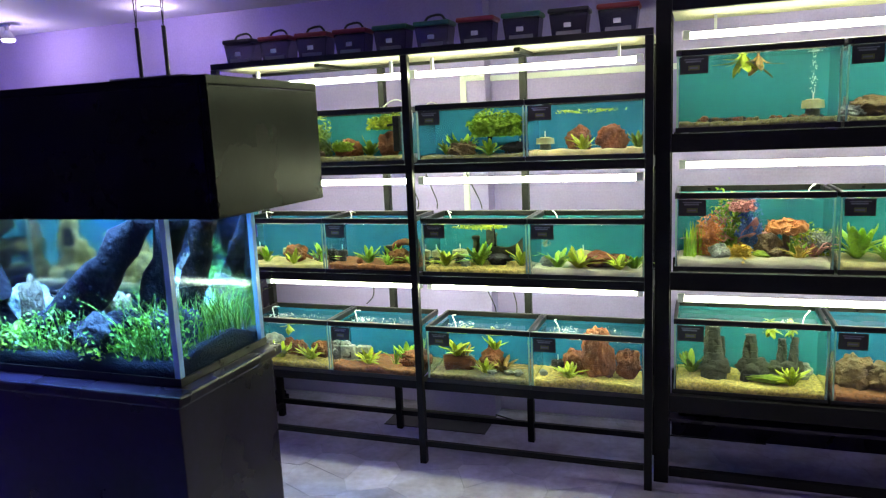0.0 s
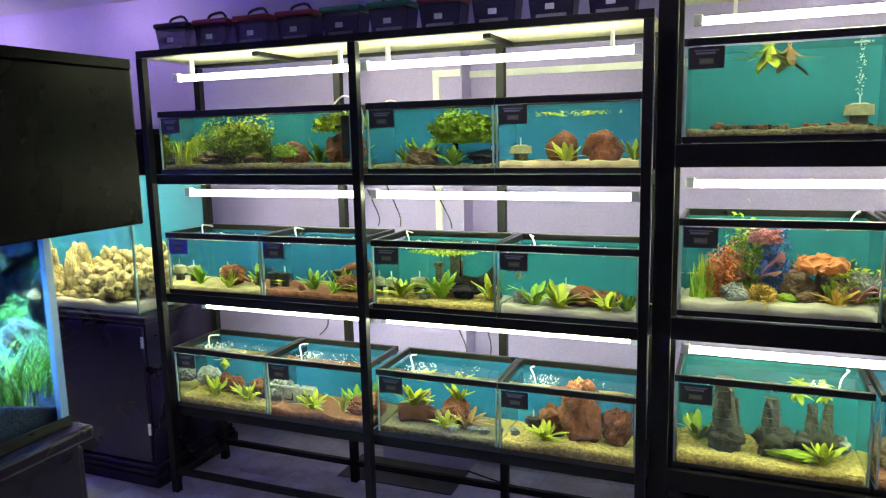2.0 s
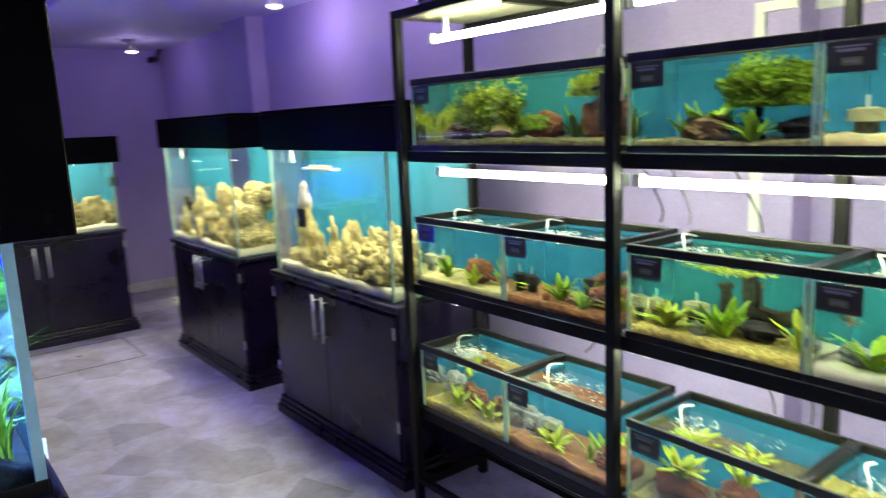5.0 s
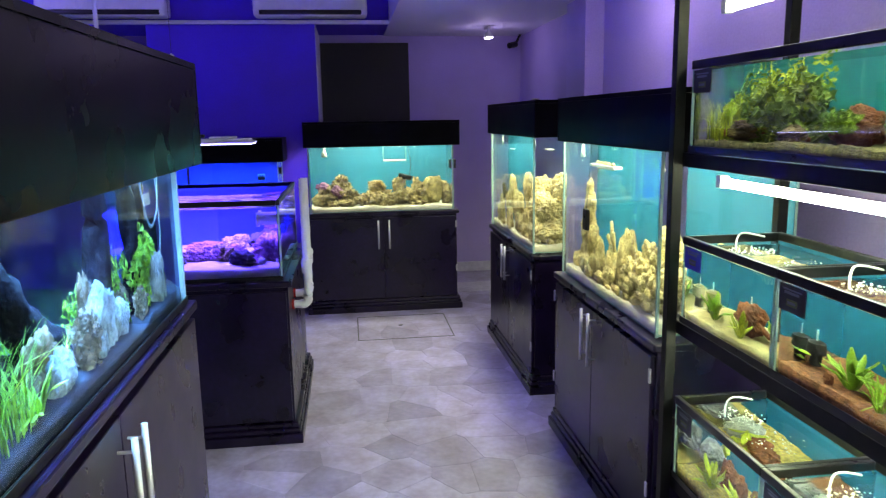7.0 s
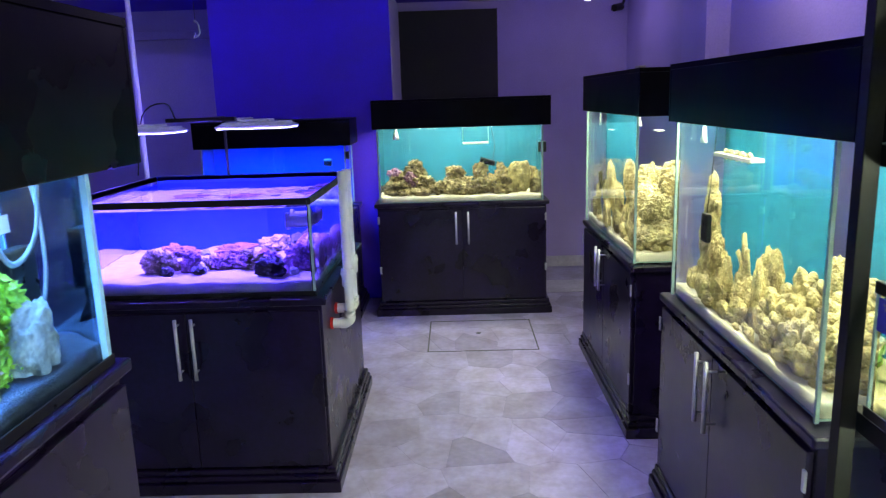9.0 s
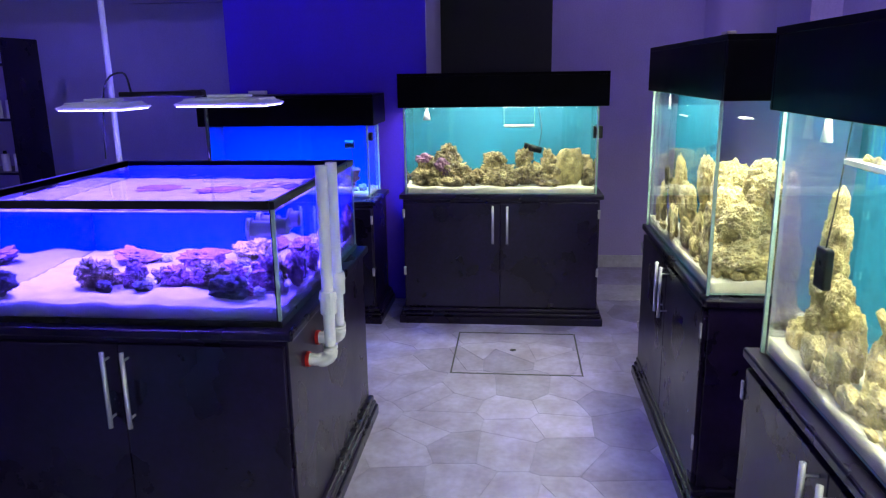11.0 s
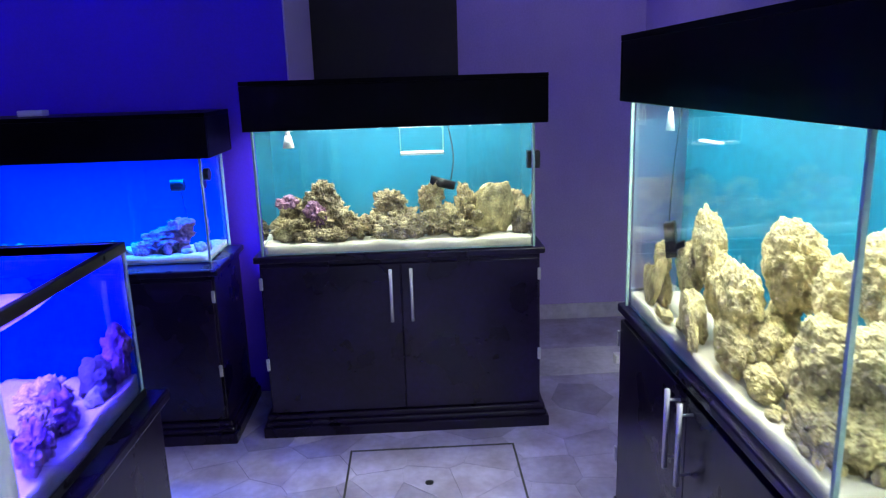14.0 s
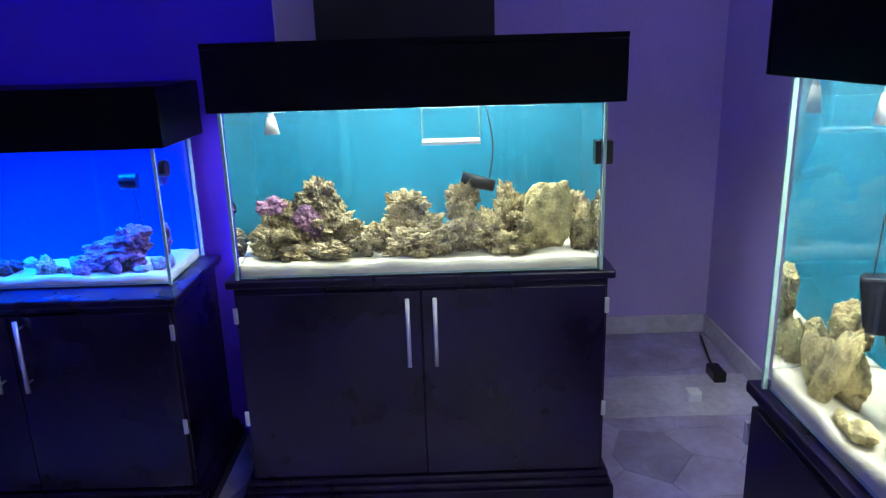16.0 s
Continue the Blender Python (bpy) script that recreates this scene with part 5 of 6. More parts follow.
driftwood(ka, [(0.60, 0.35, 0.03), (0.72, 0.25, 0.05), (0.85, 0.3, 0.09), (0.92, 0.3, 0.03)], 0.04, 0.025)
for a in ((0.52, 0.6, 0.09, 0.20), (0.74, 0.7, 0.13, 0.15), (0.36, 0.6, 0.09, 0.13)):
    rock(ka, "brownrock", *a)
for a in ((0.49, 0.74, 0.17, 0.17), (0.42, 0.82, 0.10, 0.11), (0.54, 0.80, 0.10, 0.09), (0.145, 0.80, 0.13, 0.17, -0.01, 0.10), (0.55, 0.15, 0.06, 0.03), (0.72, 0.86, 0.10, 0.10)):
    rock(ka, "palerock", *a)
bush(ka, 0.60, 0.84, 0.15, 0.13, M["palegrass"], 0.016, 900, label="pale cream and pinkish bushy aquarium plant", seed=81)
bush(ka, 0.28, 0.80, 0.12, 0.09, M["palegrass"], 0.013, 480, label="pale cream and pinkish bushy aquarium plant", seed=82)
rock(ka, "darkrock", 0.78, 0.22, 0.16, 0.12)
rock(ka, "darkrock", 0.93, 0.3, 0.10, 0.13)
for k in range(9):
    bush(ka, 0.28 + 0.083 * k, 0.12 + 0.03 * (k % 3), 0.18, 0.075 + 0.035 * (k % 3), M["leaf"], 0.008, 330, label="low bright green carpet plant of round leaves", seed=30 + k)
grass(ka, 0.82, 0.98, 0.12, 0.95, 0.19, M["leaf"], 420, seed=41, wide=0.0026, bend=0.8)
grass(ka, 0.60, 0.98, 0.05, 0.35, 0.08, M["leaf"], 420, seed=42, bend=0.9, wide=0.0028)
plant(ka, "sword", 0.54, 0.2, 0.11, 10)
plant(ka, "sword", 0.80, 0.86, 0.10, 9)
bush(ka, 0.365, 0.6, 0.06, 0.21, M["leaf"], 0.013, 170, label="thin upright bright green stem plant", seed=46)
bush(ka, 0.375, 0.76, 0.08, 0.08, M["leaf"], 0.013, 190, label="low bright green leafy stem plant", seed=47)
bush(ka, 0.21, 0.60, 0.26, 0.21, M["leaf"], 0.017, 3000, label="tall bright green stem plant of round leaves", seed=50)
grass(ka, 0.62, 0.72, 0.62, 0.80, 0.12, M["leafyellow"], 60, "grass_clump", "yellow-green grass tuft behind the pale rock", 45, 0.5, 0.005)
t = thing("filter_intake", ka.at(0.10, 0.55, 0.10), "dark filter intake with a grey hose loop", "aquarium filter")
part("intake", box(bmesh.new(), -0.04, 0.04, -0.03, 0.03, 0, 0.13, 0.006), M["rim"], t)
part("suction_hose", hosebm(bmesh.new(), [(-0.02, 0.05, 0.30), (-0.03, 0.07, 0.20), (-0.02, 0.08, 0.08), (0.0, 0.06, 0.0), (0.02, 0.03, -0.01)], 0.006), M["clearhose"], t, "pale clear suction hose", True)
part("hose", hosebm(bmesh.new(), [(-0.02, 0.1, 0.28), (0.02, 0.11, 0.16), (0.10, 0.11, 0.12), (0.15, 0.11, 0.20), (0.16, 0.1, 0.28)], 0.006), M["clearhose"], t, "pale clear hose loop", True)
t = thing("depth_card", ka.at(0.22, 0.98, 0.28), "small white card on the tank glass", "label")
part("card", B(-0.03, 0.03, -0.002, 0.0, 0, 0.03), M["white"], t)
t = thing("lamp_bracket", (-1.19, 1.60, 1.7905), "dark lamp bracket with two rods and cables", "lamp bracket")
part("plate", box(bmesh.new(), -0.11, 0.11, -0.03, 0.03, 0, 0.022, 0.003), M["rim"], t)
for a in (-0.035, 0.045):
    part("rod", rod(bmesh.new(), (a, 0, 0.022), (a, 0, 0.14), 0.005), M["rim"], t)
    for e in (-0.03, 0.03):
        part("cable", hosebm(bmesh.new(), [(a, 0, 0.14), (a + e, 0.02, 0.6), (a + e * 2, 0.02, 1.158)], 0.0012, 5), M["cable"], t)

# contents: tall coral columns (C)
for a in ((0.14, 0.45, 0.20, 0.19), (0.12, 0.45, 0.15, 0.18, 0.12), (0.13, 0.45, 0.115, 0.17, 0.22, None, 6), (0.125, 0.45, 0.075, 0.13, 0.32, None, -4), (0.22, 0.48, 0.16, 0.20), (0.20, 0.40, 0.12, 0.13, 0.12), (0.05, 0.40, 0.10, 0.09), (0.07, 0.22, 0.09, 0.08)):
    rock(kc, "coralrock", *a)
rock(kc, "boulder", 0.21, 0.15, 0.12, 0.10)
rock(kc, "boulder", 0.32, 0.16, 0.10, 0.12, 0.0, 0.045, 12)
for a in ((0.28, 0.08, 0.09, 0.06), (0.39, 0.12, 0.08, 0.06), (0.45, 0.22, 0.11, 0.09), (0.37, 0.50, 0.13, 0.17), (0.46, 0.42, 0.10, 0.12)):
    rock(kc, "coralrock", *a)
for pts in (((0.37, 0.5, 0.10), (0.36, 0.48, 0.16), (0.33, 0.46, 0.20)), ((0.37, 0.5, 0.10), (0.37, 0.5, 0.20), (0.345, 0.5, 0.26)), ((0.375, 0.5, 0.10), (0.395, 0.48, 0.16), (0.40, 0.47, 0.225))):
    driftwood(kc, pts, 0.024, 0.013, "coralrock", "pale pitted finger coral branch")
rock(kc, "coralrock", 0.53, 0.40, 0.13, 0.29, 0.0, 0.10)
rock(kc, "coralrock", 0.575, 0.45, 0.11, 0.29, 0.0, 0.09)
rock(kc, "liverock", 0.69, 0.60, 0.15, 0.22, 0.0, 0.08, 25)


def nodule_clump(tk, u, v, w, hgt, n, seed):
    """A mound of rock grown over with short knobs of coral."""
    rng = random.Random(seed)
    p = tk.at(u, v)
    bm = bmesh.new()
    bmesh.ops.create_icosphere(bm, subdivisions=4, radius=0.5, matrix=Matrix.Translation((0, 0, hgt * 0.4)) @ Matrix.Diagonal((w * 0.8, w * 0.7, hgt * 0.9, 1)))
    for k in range(n):
        a, up = rng.uniform(0, 6.283), rng.uniform(-0.35, 1.0)
        d = Vector((math.cos(a) * math.sqrt(max(0, 1 - up * up)), math.sin(a) * math.sqrt(max(0, 1 - up * up)), up))
        r = rng.uniform(0.016, 0.028)
        c = Vector((d.x * w * 0.40, d.y * w * 0.36, hgt * 0.42 + d.z * hgt * 0.46))
        m = Matrix.Translation(c) @ d.to_track_quat("Z", "Y").to_matrix().to_4x4() @ Matrix.Diagonal((r, r, r * rng.uniform(1.1, 1.9), 1))
        bmesh.ops.create_icosphere(bm, subdivisions=3, radius=1.0, matrix=m)
    for q in bm.verts:
        q.co += noise.noise_vector(q.co * 45 + p) * 0.006 + noise.noise_vector(q.co * 110 + p) * 0.003
    ob = part("coral_mound", bm, M["coralrock"], None, "mound of pale knobbly coral rubble", True)
    ob.location = p
    tagged(ob, "", "coral rock")


for a in ((0.66, 0.28, 0.20, 0.15, 60), (0.76, 0.42, 0.24, 0.24, 90), (0.88, 0.55, 0.24, 0.25, 90), (0.95, 0.32, 0.20, 0.20, 70), (0.84, 0.20, 0.18, 0.13, 50), (0.95, 0.80, 0.20, 0.19, 60), (0.74, 0.75, 0.20, 0.17, 50)):
    nodule_clump(kc, *a, int(a[0] * 100))
for k in range(16):
    rock(kc, "coralrock", pick.uniform(0.05, 0.95), pick.uniform(0.06, 0.25), pick.uniform(0.03, 0.07), pick.uniform(0.02, 0.05))


def hang_box(tk, u, w, drop, hgt, v=0.35):
    """A clear breeding box that hangs under the hood, with a white floor."""
    p = tk.at(u, v)
    z = tk.b[5] - drop - hgt
    t = thing("breeding_box", (p.x, p.y, z), "clear hanging breeding box with a white floor", "breeding box")
    a = w / 2
    d = 0.05
    ex, ey = (a, d) if tk.face == "S" else (d, a)
    part("floor_tray", box(bmesh.new(), -ex, ex, -ey, ey, 0, 0.012, 0.002), M["white"], t)
    for q in ((-ex, ex, -ey, -ey + 0.003), (-ex, ex, ey - 0.003, ey), (-ex, -ex + 0.003, -ey + 0.004, ey - 0.004), (ex - 0.003, ex, -ey + 0.004, ey - 0.004)):
        part("wall", B(*q, 0.0125, hgt), M["glass"], t)
    return t


hang_box(kc, 0.36, 0.30, 0.06, 0.11, 0.3)
for k in range(5):
    rock(kc, "coralrock", 0.28 + 0.04 * k, 0.3, 0.04, 0.035, 0.50)
t = thing("circulation_pump", kc.at(0.18, 0.22, 0.20), "black box-shaped pump beside the coral column", "pump")
part("body", box(bmesh.new(), -0.03, 0.03, -0.025, 0.025, 0, 0.10, 0.008), M["rim"], t)
part("cable", hosebm(bmesh.new(), [(0, 0, 0.095), (0.01, 0.02, 0.22), (0.02, 0.04, 0.40)], 0.003, 6), M["cable"], t)
# contents: big pale rocks (D)
for a in ((0.03, 0.50, 0.09, 0.11), (0.04, 0.28, 0.08, 0.12, 0.0, None, -10), (0.09, 0.20, 0.065, 0.15, 0.0, 0.07, -20), (0.145, 0.16, 0.065, 0.21, 0.0, 0.08, -26), (0.12, 0.36, 0.10, 0.13), (0.11, 0.34, 0.11, 0.11, 0.10)):
    rock(kd, "coralrock", *a)
# an arch, then two heavy stacks with overhanging heads
for a in ((0.24, 0.50, 0.10, 0.17), (0.255, 0.44, 0.17, 0.17, 0.09, None, -8), (0.34, 0.46, 0.155, 0.23, 0.15, 0.15, 14), (0.405, 0.46, 0.15, 0.18, 0.08, 0.14, -28), (0.46, 0.46, 0.14, 0.16), (0.43, 0.05, 0.05, 0.14, 0.0, 0.06, -20), (0.38, 0.26, 0.10, 0.06),
          (0.56, 0.26, 0.20, 0.15), (0.62, 0.45, 0.20, 0.18), (0.55, 0.30, 0.18, 0.17, 0.11, 0.17, 6), (0.61, 0.62, 0.15, 0.24), (0.645, 0.58, 0.19, 0.21, 0.20, 0.19, -12), (0.69, 0.22, 0.13, 0.09),
          (0.80, 0.40, 0.22, 0.17), (0.89, 0.34, 0.25, 0.17, 0.0, 0.26), (0.87, 0.28, 0.19, 0.15, 0.12, 0.18), (0.82, 0.46, 0.15, 0.17, 0.20, 0.14, 10), (0.88, 0.70, 0.15, 0.22), (0.93, 0.86, 0.20, 0.13, 0.08, 0.18, 12), (0.90, 0.66, 0.23, 0.17, 0.23, 0.22, -24)):
    rock(kd, "coralrock", *a)
rock(kd, "boulder", 0.38, 0.16, 0.14, 0.13, 0.02)
for k in range(30):
    rock(kd, "coralrock", pick.uniform(0.74, 0.985), pick.uniform(0.06, 0.5), pick.uniform(0.02, 0.05), pick.uniform(0.015, 0.03))
p = kd.at(0.17, 0.32, 0.17)
t = thing("circulation_pump", p, "black box-shaped pump standing on the rocks", "pump")
bm = box(bmesh.new(), -0.032, 0.032, -0.03, 0.03, 0, 0.105, 0.006)
bmesh.ops.rotate(bm, verts=bm.verts, cent=(0, 0, 0.05), matrix=pose(0, 0, 0, 0, -14, 35).to_3x3())
part("body", bm, M["rim"], t)
part("nozzle", rod(bmesh.new(), (0.03, 0.0, 0.035), (0.085, 0.02, 0.06), 0.010, seg=12), M["rim"], t)
part("cable", hosebm(bmesh.new(), [(-0.02, 0, 0.10), (-0.02, 0.01, 0.22), (-0.01, 0.02, 0.33), (0.01, 0.03, 0.44)], 0.0025, 6), M["cable"], t)
for k in range(16):
    rock(kd, "coralrock", pick.uniform(0.05, 0.97), pick.uniform(0.08, 0.4), pick.uniform(0.03, 0.07), pick.uniform(0.02, 0.045))
for tk_, u_ in ((kd, 0.10), (kc, 0.05), (ke, 0.10)):
    p = tk_.at(u_, 0.4)
    t = thing("wave_pump", (p.x, p.y, tk_.b[5] - 0.12), "white bulb-shaped pump hanging at the waterline", "pump")
    part("stem", rod(bmesh.new(), (0, 0, 0.03), (0, 0, 0.12), 0.010), M["white"], t)
    part("bulb", rod(bmesh.new(), (0, 0, -0.02), (0, 0, 0.035), 0.026, 0.014, 16), M["white"], t, smooth=True)
p = kd.at(0.28, 0.55)
t = thing("feeding_tray", (p.x, p.y, kd.b[5] - 0.16), "thin white tray hanging at the waterline", "tray")
part("plate", box(bmesh.new(), -0.06, 0.06, -0.02, 0.02, 0, 0.006, 0.002), M["white"], t)
# contents: live rock (E)
for a in ((0.07, 0.35, 0.17, 0.12), (0.10, 0.50, 0.10, 0.12, 0.08), (0.22, 0.48, 0.25, 0.19), (0.215, 0.46, 0.18, 0.17, 0.11, 0.15, -8), (0.29, 0.42, 0.15, 0.12), (0.14, 0.45, 0.13, 0.15), (0.25, 0.20, 0.17, 0.07), (0.15, 0.20, 0.12, 0.06), (0.35, 0.25, 0.11, 0.10), (0.40, 0.45, 0.16, 0.13), (0.48, 0.50, 0.22, 0.17), (0.47, 0.48, 0.16, 0.10, 0.12), (0.43, 0.50, 0.06, 0.06, 0.15), (0.47, 0.20, 0.18, 0.11), (0.575, 0.25, 0.13, 0.12), (0.645, 0.30, 0.14, 0.15), (0.63, 0.45, 0.12, 0.15, 0.11), (0.70, 0.40, 0.12, 0.16), (0.77, 0.55, 0.13, 0.25), (0.74, 0.22, 0.12, 0.09), (0.96, 0.45, 0.11, 0.21), (0.97, 0.30, 0.08, 0.12), (0.79, 0.16, 0.10, 0.05)):
    rock(ke, "liverock", *a)
rock(ke, "purplerock", 0.075, 0.45, 0.10, 0.09, 0.12)
rock(ke, "purplerock", 0.19, 0.34, 0.11, 0.13, 0.06)
rock(ke, "boulder", 0.87, 0.32, 0.18, 0.26, 0.0, 0.10, 14)
for k in range(34):
    rock(ke, "liverock", pick.uniform(0.04, 0.80), pick.uniform(0.18, 0.5), pick.uniform(0.04, 0.08), pick.uniform(0.03, 0.07), pick.uniform(0.0, 0.10))
p = ke.at(0.67, 0.45, 0.225)
t = thing("powerhead", p, "black powerhead pump lying on the rocks", "pump")
part("body", rod(bmesh.new(), (0, -0.05, 0.02), (0, 0.06, -0.01), 0.024, 0.02, 14), M["rim"], t, smooth=True)
part("cable", hosebm(bmesh.new(), [(0, 0.04, 0.0), (-0.05, 0.06, 0.12), (-0.1, 0.04, 0.26)], 0.003, 6), M["cable"], t)
b = hang_box(ke, 0.60, 0.19, 0.02, 0.165, 0.35)
for sx in (-1, 1):
    for sy in (-1, 1):
        part("corner_strip", B(*sorted((sx * 0.051, sx * 0.048)), *sorted((sy * 0.096, sy * 0.093)), 0.0125, 0.16), M["edge"], b)
t = thing("magnet_cleaner", (-6.15, 3.1605, 1.20), "black magnetic glass cleaner on the side pane", "glass cleaner")
part("outer_half", box(bmesh.new(), -0.03, 0.03, 0, 0.024, 0, 0.075, 0.005), M["rim"], t)
part("inner_half", box(bmesh.new(), -0.03, 0.03, -0.032, -0.0135, 0, 0.075, 0.005), M["rim"], t)
t = thing("magnet_cleaner", (-6.24, 1.7205, 1.18), "black round magnetic cleaner on the blue tank", "glass cleaner")
part("outer_half", rod(bmesh.new(), (0, 0, 0.03), (0, 0.022, 0.03), 0.028, seg=16), M["rim"], t)
# contents: blue tank (F)
for a in ((0.80, 0.4, 0.22, 0.13), (0.86, 0.4, 0.16, 0.12, 0.05), (0.72, 0.3, 0.12, 0.07)):
    rock(kf, "purplerock", *a)
for k in range(40):
    rock(kf, pick.choice(("purplerock", "liverock", "palerock", "darkrock")), pick.uniform(0.04, 0.96), pick.uniform(0.1, 0.6), pick.uniform(0.03, 0.08), pick.uniform(0.03, 0.07))
t = thing("wave_pump", kf.at(0.85, 0.6, 0.30), "dark pump on the rear pane", "pump")
part("body", rod(bmesh.new(), (0, -0.02, 0), (0, 0.04, 0), 0.028, seg=14), M["rim"], t)
part("cable", hosebm(bmesh.new(), [(0, 0.02, 0.0), (0, 0.03, -0.1), (0, 0.04, -0.16)], 0.003, 6), M["cable"], t)
# contents: reef tank (B)
for a in ((0.31, 0.27, 0.16, 0.115), (0.37, 0.30, 0.07, 0.06), (0.45, 0.27, 0.10, 0.10), (0.585, 0.30, 0.12, 0.085), (0.52, 0.34, 0.08, 0.07), (0.70, 0.30, 0.14, 0.10), (0.66, 0.27, 0.08, 0.08), (0.76, 0.36, 0.12, 0.09), (0.92, 0.26, 0.15, 0.13), (0.94, 0.42, 0.13, 0.12), (0.92, 0.62, 0.13, 0.12), (0.55, 0.70, 0.20, 0.07), (0.28, 0.72, 0.18, 0.06), (0.72, 0.82, 0.18, 0.09)):
    rock(kb, pick.choice(("purplerock", "purplerock", "liverock")), *a)
for a in ((0.81, 0.15, 0.13, 0.085), (0.04, 0.12, 0.12, 0.10), (0.93, 0.33, 0.08, 0.10), (0.50, 0.20, 0.07, 0.045), (0.88, 0.72, 0.12, 0.08)):
    rock(kb, "darkrock", *a)
for a in (("darkrock", 0.90, 0.90, 0.15, 0.11), ("purplerock", 0.93, 0.97, 0.16, 0.16), ("darkrock", 0.84, 0.76, 0.13, 0.10), ("purplerock", 0.90, 0.70, 0.14, 0.12), ("palerock", 0.93, 0.84, 0.07, 0.05), ("purplerock", 0.95, 0.58, 0.12, 0.11)):
    rock(kb, *a)
for k in range(12):
    rock(kb, pick.choice(("purplerock", "palerock", "darkrock")), pick.uniform(0.25, 0.95), pick.uniform(0.15, 0.85), pick.uniform(0.03, 0.06), pick.uniform(0.025, 0.045))

# plumbing on the reef tank
def pvc(x, top, bot, y=2.06):
    t = thing("drain_pipe", (x, y, 0), "white PVC drain pipe with an elbow and a red fitting", "pipe", "drain pipes on the reef tank")
    part("riser", rod(bmesh.new(), (0, 0, bot), (0, 0, top), 0.019, seg=18), M["pvc"], t, smooth=False)
    part("coupling", rod(bmesh.new(), (0, 0, bot + 0.14), (0, 0, bot + 0.19), 0.027, seg=18), M["pvc"], t)
    part("coupling_ring", rod(bmesh.new(), (0, 0, bot + 0.19), (0, 0, bot + 0.215), 0.031, 0.027, seg=12), M["pvc"], t)
    part("elbow", hosebm(bmesh.new(), [(0, 0, bot + 0.03), (0, -0.002, bot - 0.005), (0, -0.02, bot - 0.022), (0, -0.04, bot - 0.024)], 0.024, 16), M["pvc"], t, smooth=True)
    part("stub", rod(bmesh.new(), (0, -0.03, bot - 0.024), (0, -0.0845, bot - 0.024), 0.021, seg=16), M["pvc"], t)
    part("red_collar", rod(bmesh.new(), (0, -0.072, bot - 0.024), (0, -0.0835, bot - 0.024), 0.026, seg=16), M["red"], t)


pvc(-3.83, 1.325, 0.70)
pvc(-3.955, 1.32, 0.73)
for x in (-3.83, -3.955):
    t = thing("overflow_fitting", (x, 1.93, 1.13), "white overflow fitting inside the reef tank", "pipe", "overflow fittings in the reef tank")
    part("spigot", rod(bmesh.new(), (0, 0, 0), (0, -0.09, 0), 0.027, seg=18), M["pvc"], t)
    part("flange", rod(bmesh.new(), (0, -0.0905, 0), (0, -0.104, 0), 0.036, seg=18), M["pvc"], t)

# lights over the reef tank
def led_fixture(y0, y1, z, x=-4.24):
    t = thing("led_light", (x, y0, z), "slim white aquarium LED lamp glowing violet underneath", "led lamp", "led lamps over the reef tank")
    w = y1 - y0
    bm = box(bmesh.new(), -0.11, 0.11, 0, w, 0.004, 0.03, 0.008)
    for v in bm.verts:
        if v.co.z > 0.02:
            v.co.x *= 0.8
            v.co.y = w / 2 + (v.co.y - w / 2) * 0.85
    part("housing", bm, M["white"], t)
    part("diffuser", B(-0.10, 0.10, 0.01, w - 0.01, 0.0, 0.0035), M["led"], t, "violet glowing diffuser")
    part("vent_block", box(bmesh.new(), -0.05, 0.05, w * 0.3, w * 0.7, 0.0305, 0.042, 0.004), M["white"], t)


led_fixture(1.45, 1.79, 1.495)
led_fixture(1.00, 1.26, 1.485)
t = thing("led_bracket", (-4.24, 1.26, 1.50), "black bracket bar joining the two lamps", "bracket")
part("bar", box(bmesh.new(), -0.02, 0.02, -0.06, 0.26, 0.032, 0.05, 0.004), M["rim"], t)
part("upright", rod(bmesh.new(), (-0.46, 0.06, -0.26), (-0.46, 0.06, 0.035), 0.008), M["rim"], t)
part("arm", rod(bmesh.new(), (-0.46, 0.06, 0.04), (0, 0.06, 0.04), 0.008), M["rim"], t)
part("cable", hosebm(bmesh.new(), [(0, -0.02, 0.05), (-0.1, -0.1, 0.12), (-0.3, -0.3, 0.06), (-0.45, -0.42, -0.25)], 0.004, 6), M["cable"], t)
t = thing("support_pole", (-4.80, 0.84, 0), "slim white pole rising beside the reef tank", "pole")
part("pole", rod(bmesh.new(), (0, 0, 0), (0, 0, HZ), 0.013, seg=12), M["pvc"], t)
t = thing("hanging_clip", (-4.20, 1.39, 1.90), "small steel clip hanging on a thin wire", "clip")
part("wire", rod(bmesh.new(), (0, 0, 0.07), (0, 0, HZ - 1.90), 0.0012, seg=5), M["cable"], t)
part("clip", hosebm(bmesh.new(), [(0.012, 0.0, 0.02), (0.0, -0.012, 0.0), (-0.004, 0.014, 0.02), (0.0, 0.012, 0.06), (0.0, -0.004, 0.075), (0.0, 0.0, 0.065)], 0.004, 6), M["chrome"], t, smooth=True)
t = thing("switch_box", (-6.40, 0.945, 1.4785), "flat white plastic box on the tank hood", "box")
part("case", box(bmesh.new(), -0.035, 0.035, -0.055, 0.055, 0, 0.026, 0.005), M["white"], t)
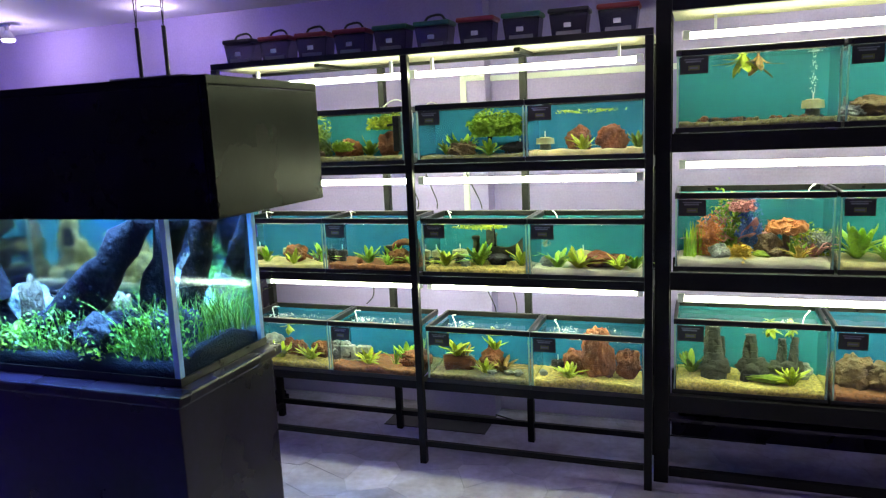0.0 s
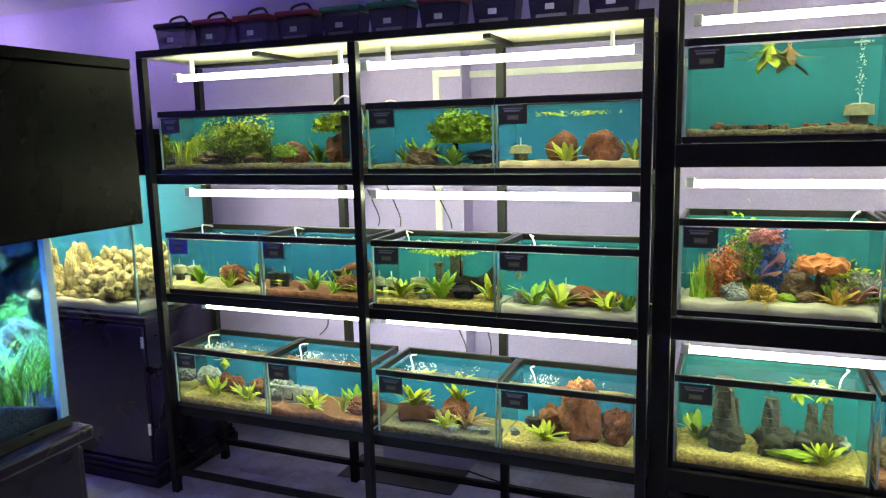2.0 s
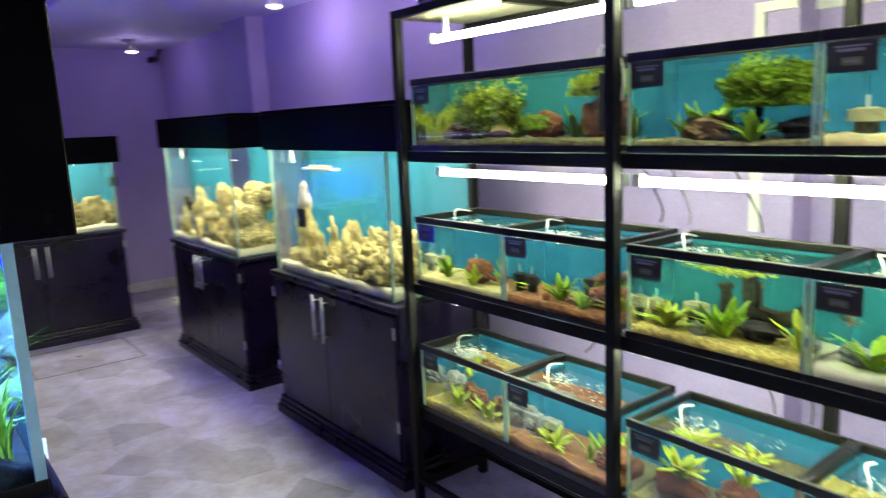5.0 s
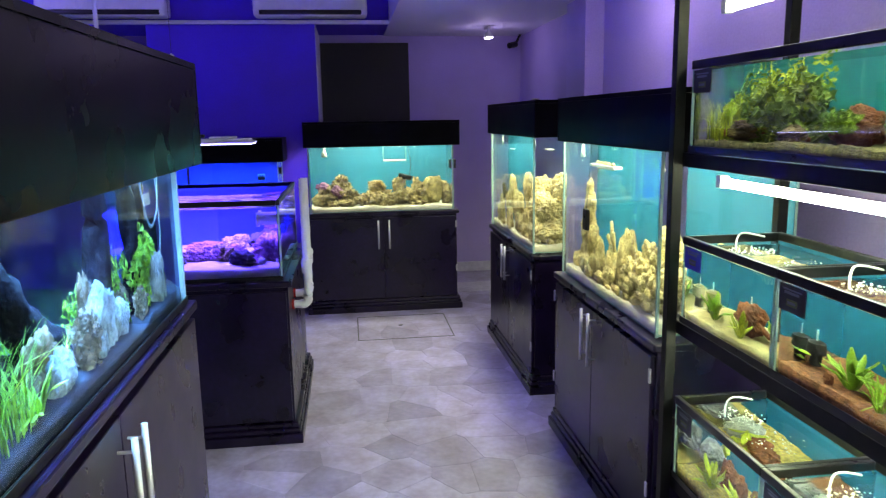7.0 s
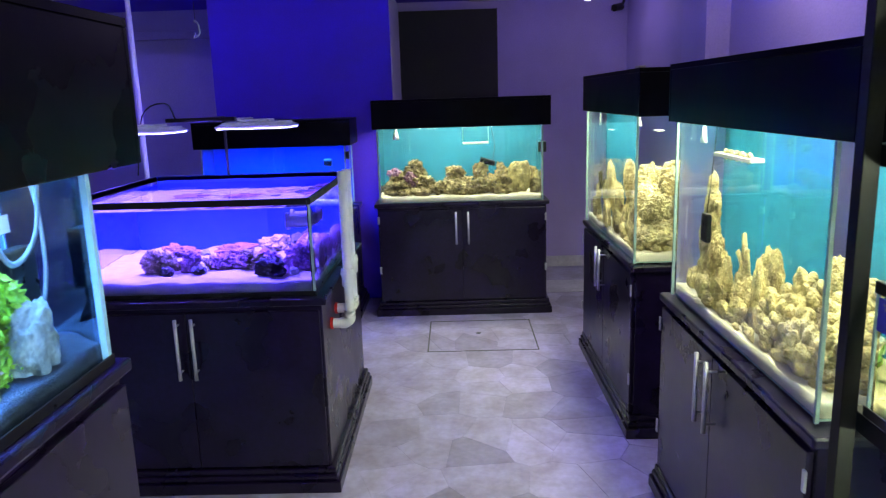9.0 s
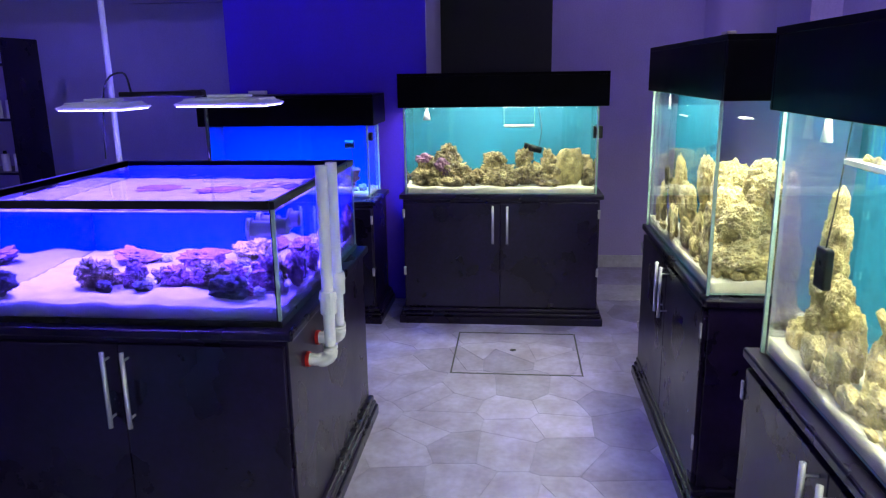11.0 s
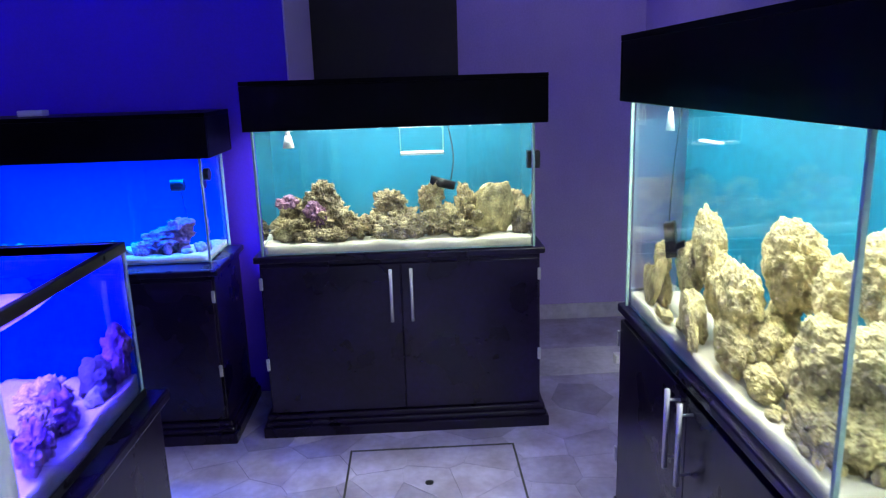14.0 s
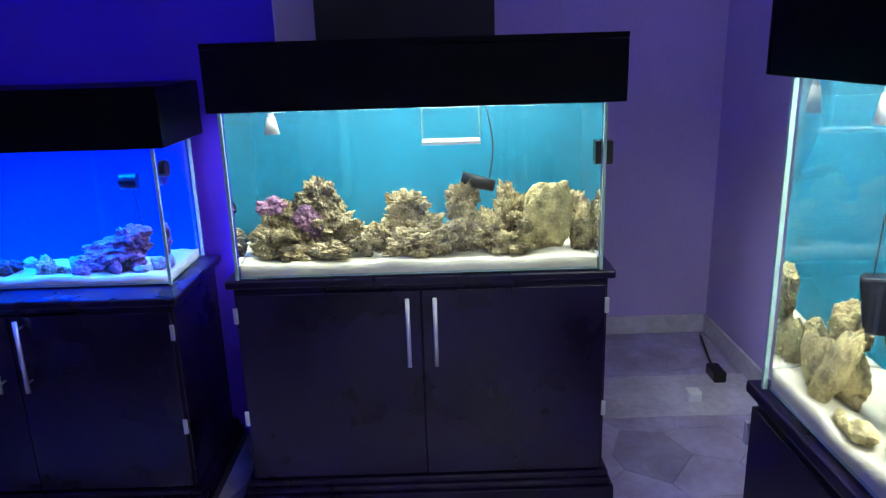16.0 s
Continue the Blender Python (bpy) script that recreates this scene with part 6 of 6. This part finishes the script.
# shelf with bottles in the south-west
t = thing("shelf_unit", (-6.9, -1.62, 0), "black shelf unit stocked with small bottles", "shelf")
for a in (-0.0, 0.55):
    part("side", box(bmesh.new(), -0.2, 0.2, a, a + 0.025, 0, 1.9, 0.002), M["black"], t)
for z in (0.1, 0.5, 0.9, 1.3, 1.7):
    part("shelf_board", box(bmesh.new(), -0.2, 0.2, 0.0255, 0.5495, z, z + 0.02, 0.002), M["black"], t)
for z in (0.5, 0.9, 1.3):
    for k in range(5):
        b = thing("bottle", (-6.80, -1.53 + 0.1 * k, z + 0.0205), "small pale plastic bottle with a dark cap", "bottle", "bottles on the shelf")
        part("flask", rod(bmesh.new(), (0, 0, 0), (0, 0, 0.13), 0.03, 0.028, 14), M["white"], b)
        part("cap", rod(bmesh.new(), (0, 0, 0.1305), (0, 0, 0.155), 0.014, seg=10), M["rim"], b)
# security camera in the corner
t = thing("security_camera", (-7.45, 4.0, 2.33), "small dark security camera near the ceiling", "camera")
part("housing", rod(bmesh.new(), (0, 0, 0), (0.08, -0.08, -0.02), 0.03, seg=12), M["rim"], t)
part("mount", rod(bmesh.new(), (0, 0, 0), (0, 0.05, 0.1), 0.012), M["rim"], t)
# small white box on the floor
t = thing("junction_box", (-6.80, 3.75, 0.004), "small white plastic box on the floor", "box")
part("case", box(bmesh.new(), -0.03, 0.03, -0.03, 0.03, 0, 0.05, 0.006), M["white"], t)

t = thing("power_adapter", (-7.0, 3.93, 0.004), "black power adapter and cable lying by the wall", "adapter")
part("case", box(bmesh.new(), -0.07, 0.05, -0.03, 0.03, 0, 0.055, 0.01), M["rim"], t)
part("cable", hosebm(bmesh.new(), [(-0.065, 0, 0.03), (-0.16, 0.03, 0.012), (-0.30, 0.06, 0.008), (-0.50, 0.10, 0.01)], 0.006, 6), M["cable"], t, smooth=True)

# ---- marble slabs of the floor ----
rng = random.Random(12)
FX0, FX1, FY0, FY1, CELL = -7.58, 2.5, 1.3, 4.05, 0.25
nx, ny = int((FX1 - FX0) / CELL), int((FY1 - FY0) / CELL)
seeds = {(i, j): (FX0 + (i + rng.uniform(0.02, 0.98)) * CELL, FY0 + (j + rng.uniform(0.02, 0.98)) * CELL) for i in range(-1, nx + 2) for j in range(-1, ny + 2)}
floor = bpy.data.objects["floor"]


def clip(poly, px, py, nx_, ny_):
    out = []
    for k in range(len(poly)):
        a, b = poly[k], poly[(k + 1) % len(poly)]
        da, db = (a[0] - px) * nx_ + (a[1] - py) * ny_, (b[0] - px) * nx_ + (b[1] - py) * ny_
        if da <= 0:
            out.append(a)
        if da * db < 0:
            s = da / (da - db)
            out.append((a[0] + (b[0] - a[0]) * s, a[1] + (b[1] - a[1]) * s))
    return out


rest, count = bmesh.new(), 0
for (i, j), (sx, sy) in seeds.items():
    poly = [(sx - 0.6, sy - 0.6), (sx + 0.6, sy - 0.6), (sx + 0.6, sy + 0.6), (sx - 0.6, sy + 0.6)]
    for di in range(-3, 4):
        for dj in range(-3, 4):
            o = seeds.get((i + di, j + dj))
            if o and (di or dj) and len(poly) > 2:
                vx, vy = o[0] - sx, o[1] - sy
                L = math.hypot(vx, vy)
                poly = clip(poly, sx + vx / 2 - vx / L * 0.0008, sy + vy / 2 - vy / L * 0.0008, vx / L, vy / L)
    for a in ((FX0, 0, -1, 0), (FX1, 0, 1, 0), (0, FY0, 0, -1), (0, FY1, 0, 1)):
        if len(poly) > 2:
            poly = clip(poly, *a)
    if len(poly) < 3:
        continue
    near = FX0 + 0.4 < sx < -0.2 and 1.9 < sy < 3.5 and count < 290
    bm = bmesh.new() if near else rest
    up_ = [bm.verts.new((x, y, 0.0)) for x, y in poly]
    dn = [bm.verts.new((x, y, -0.004)) for x, y in poly]
    bm.faces.new(up_)
    for k in range(len(poly)):
        n = (k + 1) % len(poly)
        bm.faces.new((dn[k], dn[n], up_[n], up_[k]))
    if near:
        part("slab", bm, M["marble"], floor)
        count += 1
tagged(part("slab_field", rest, M["marble"], floor), "", "", kind="stuff")
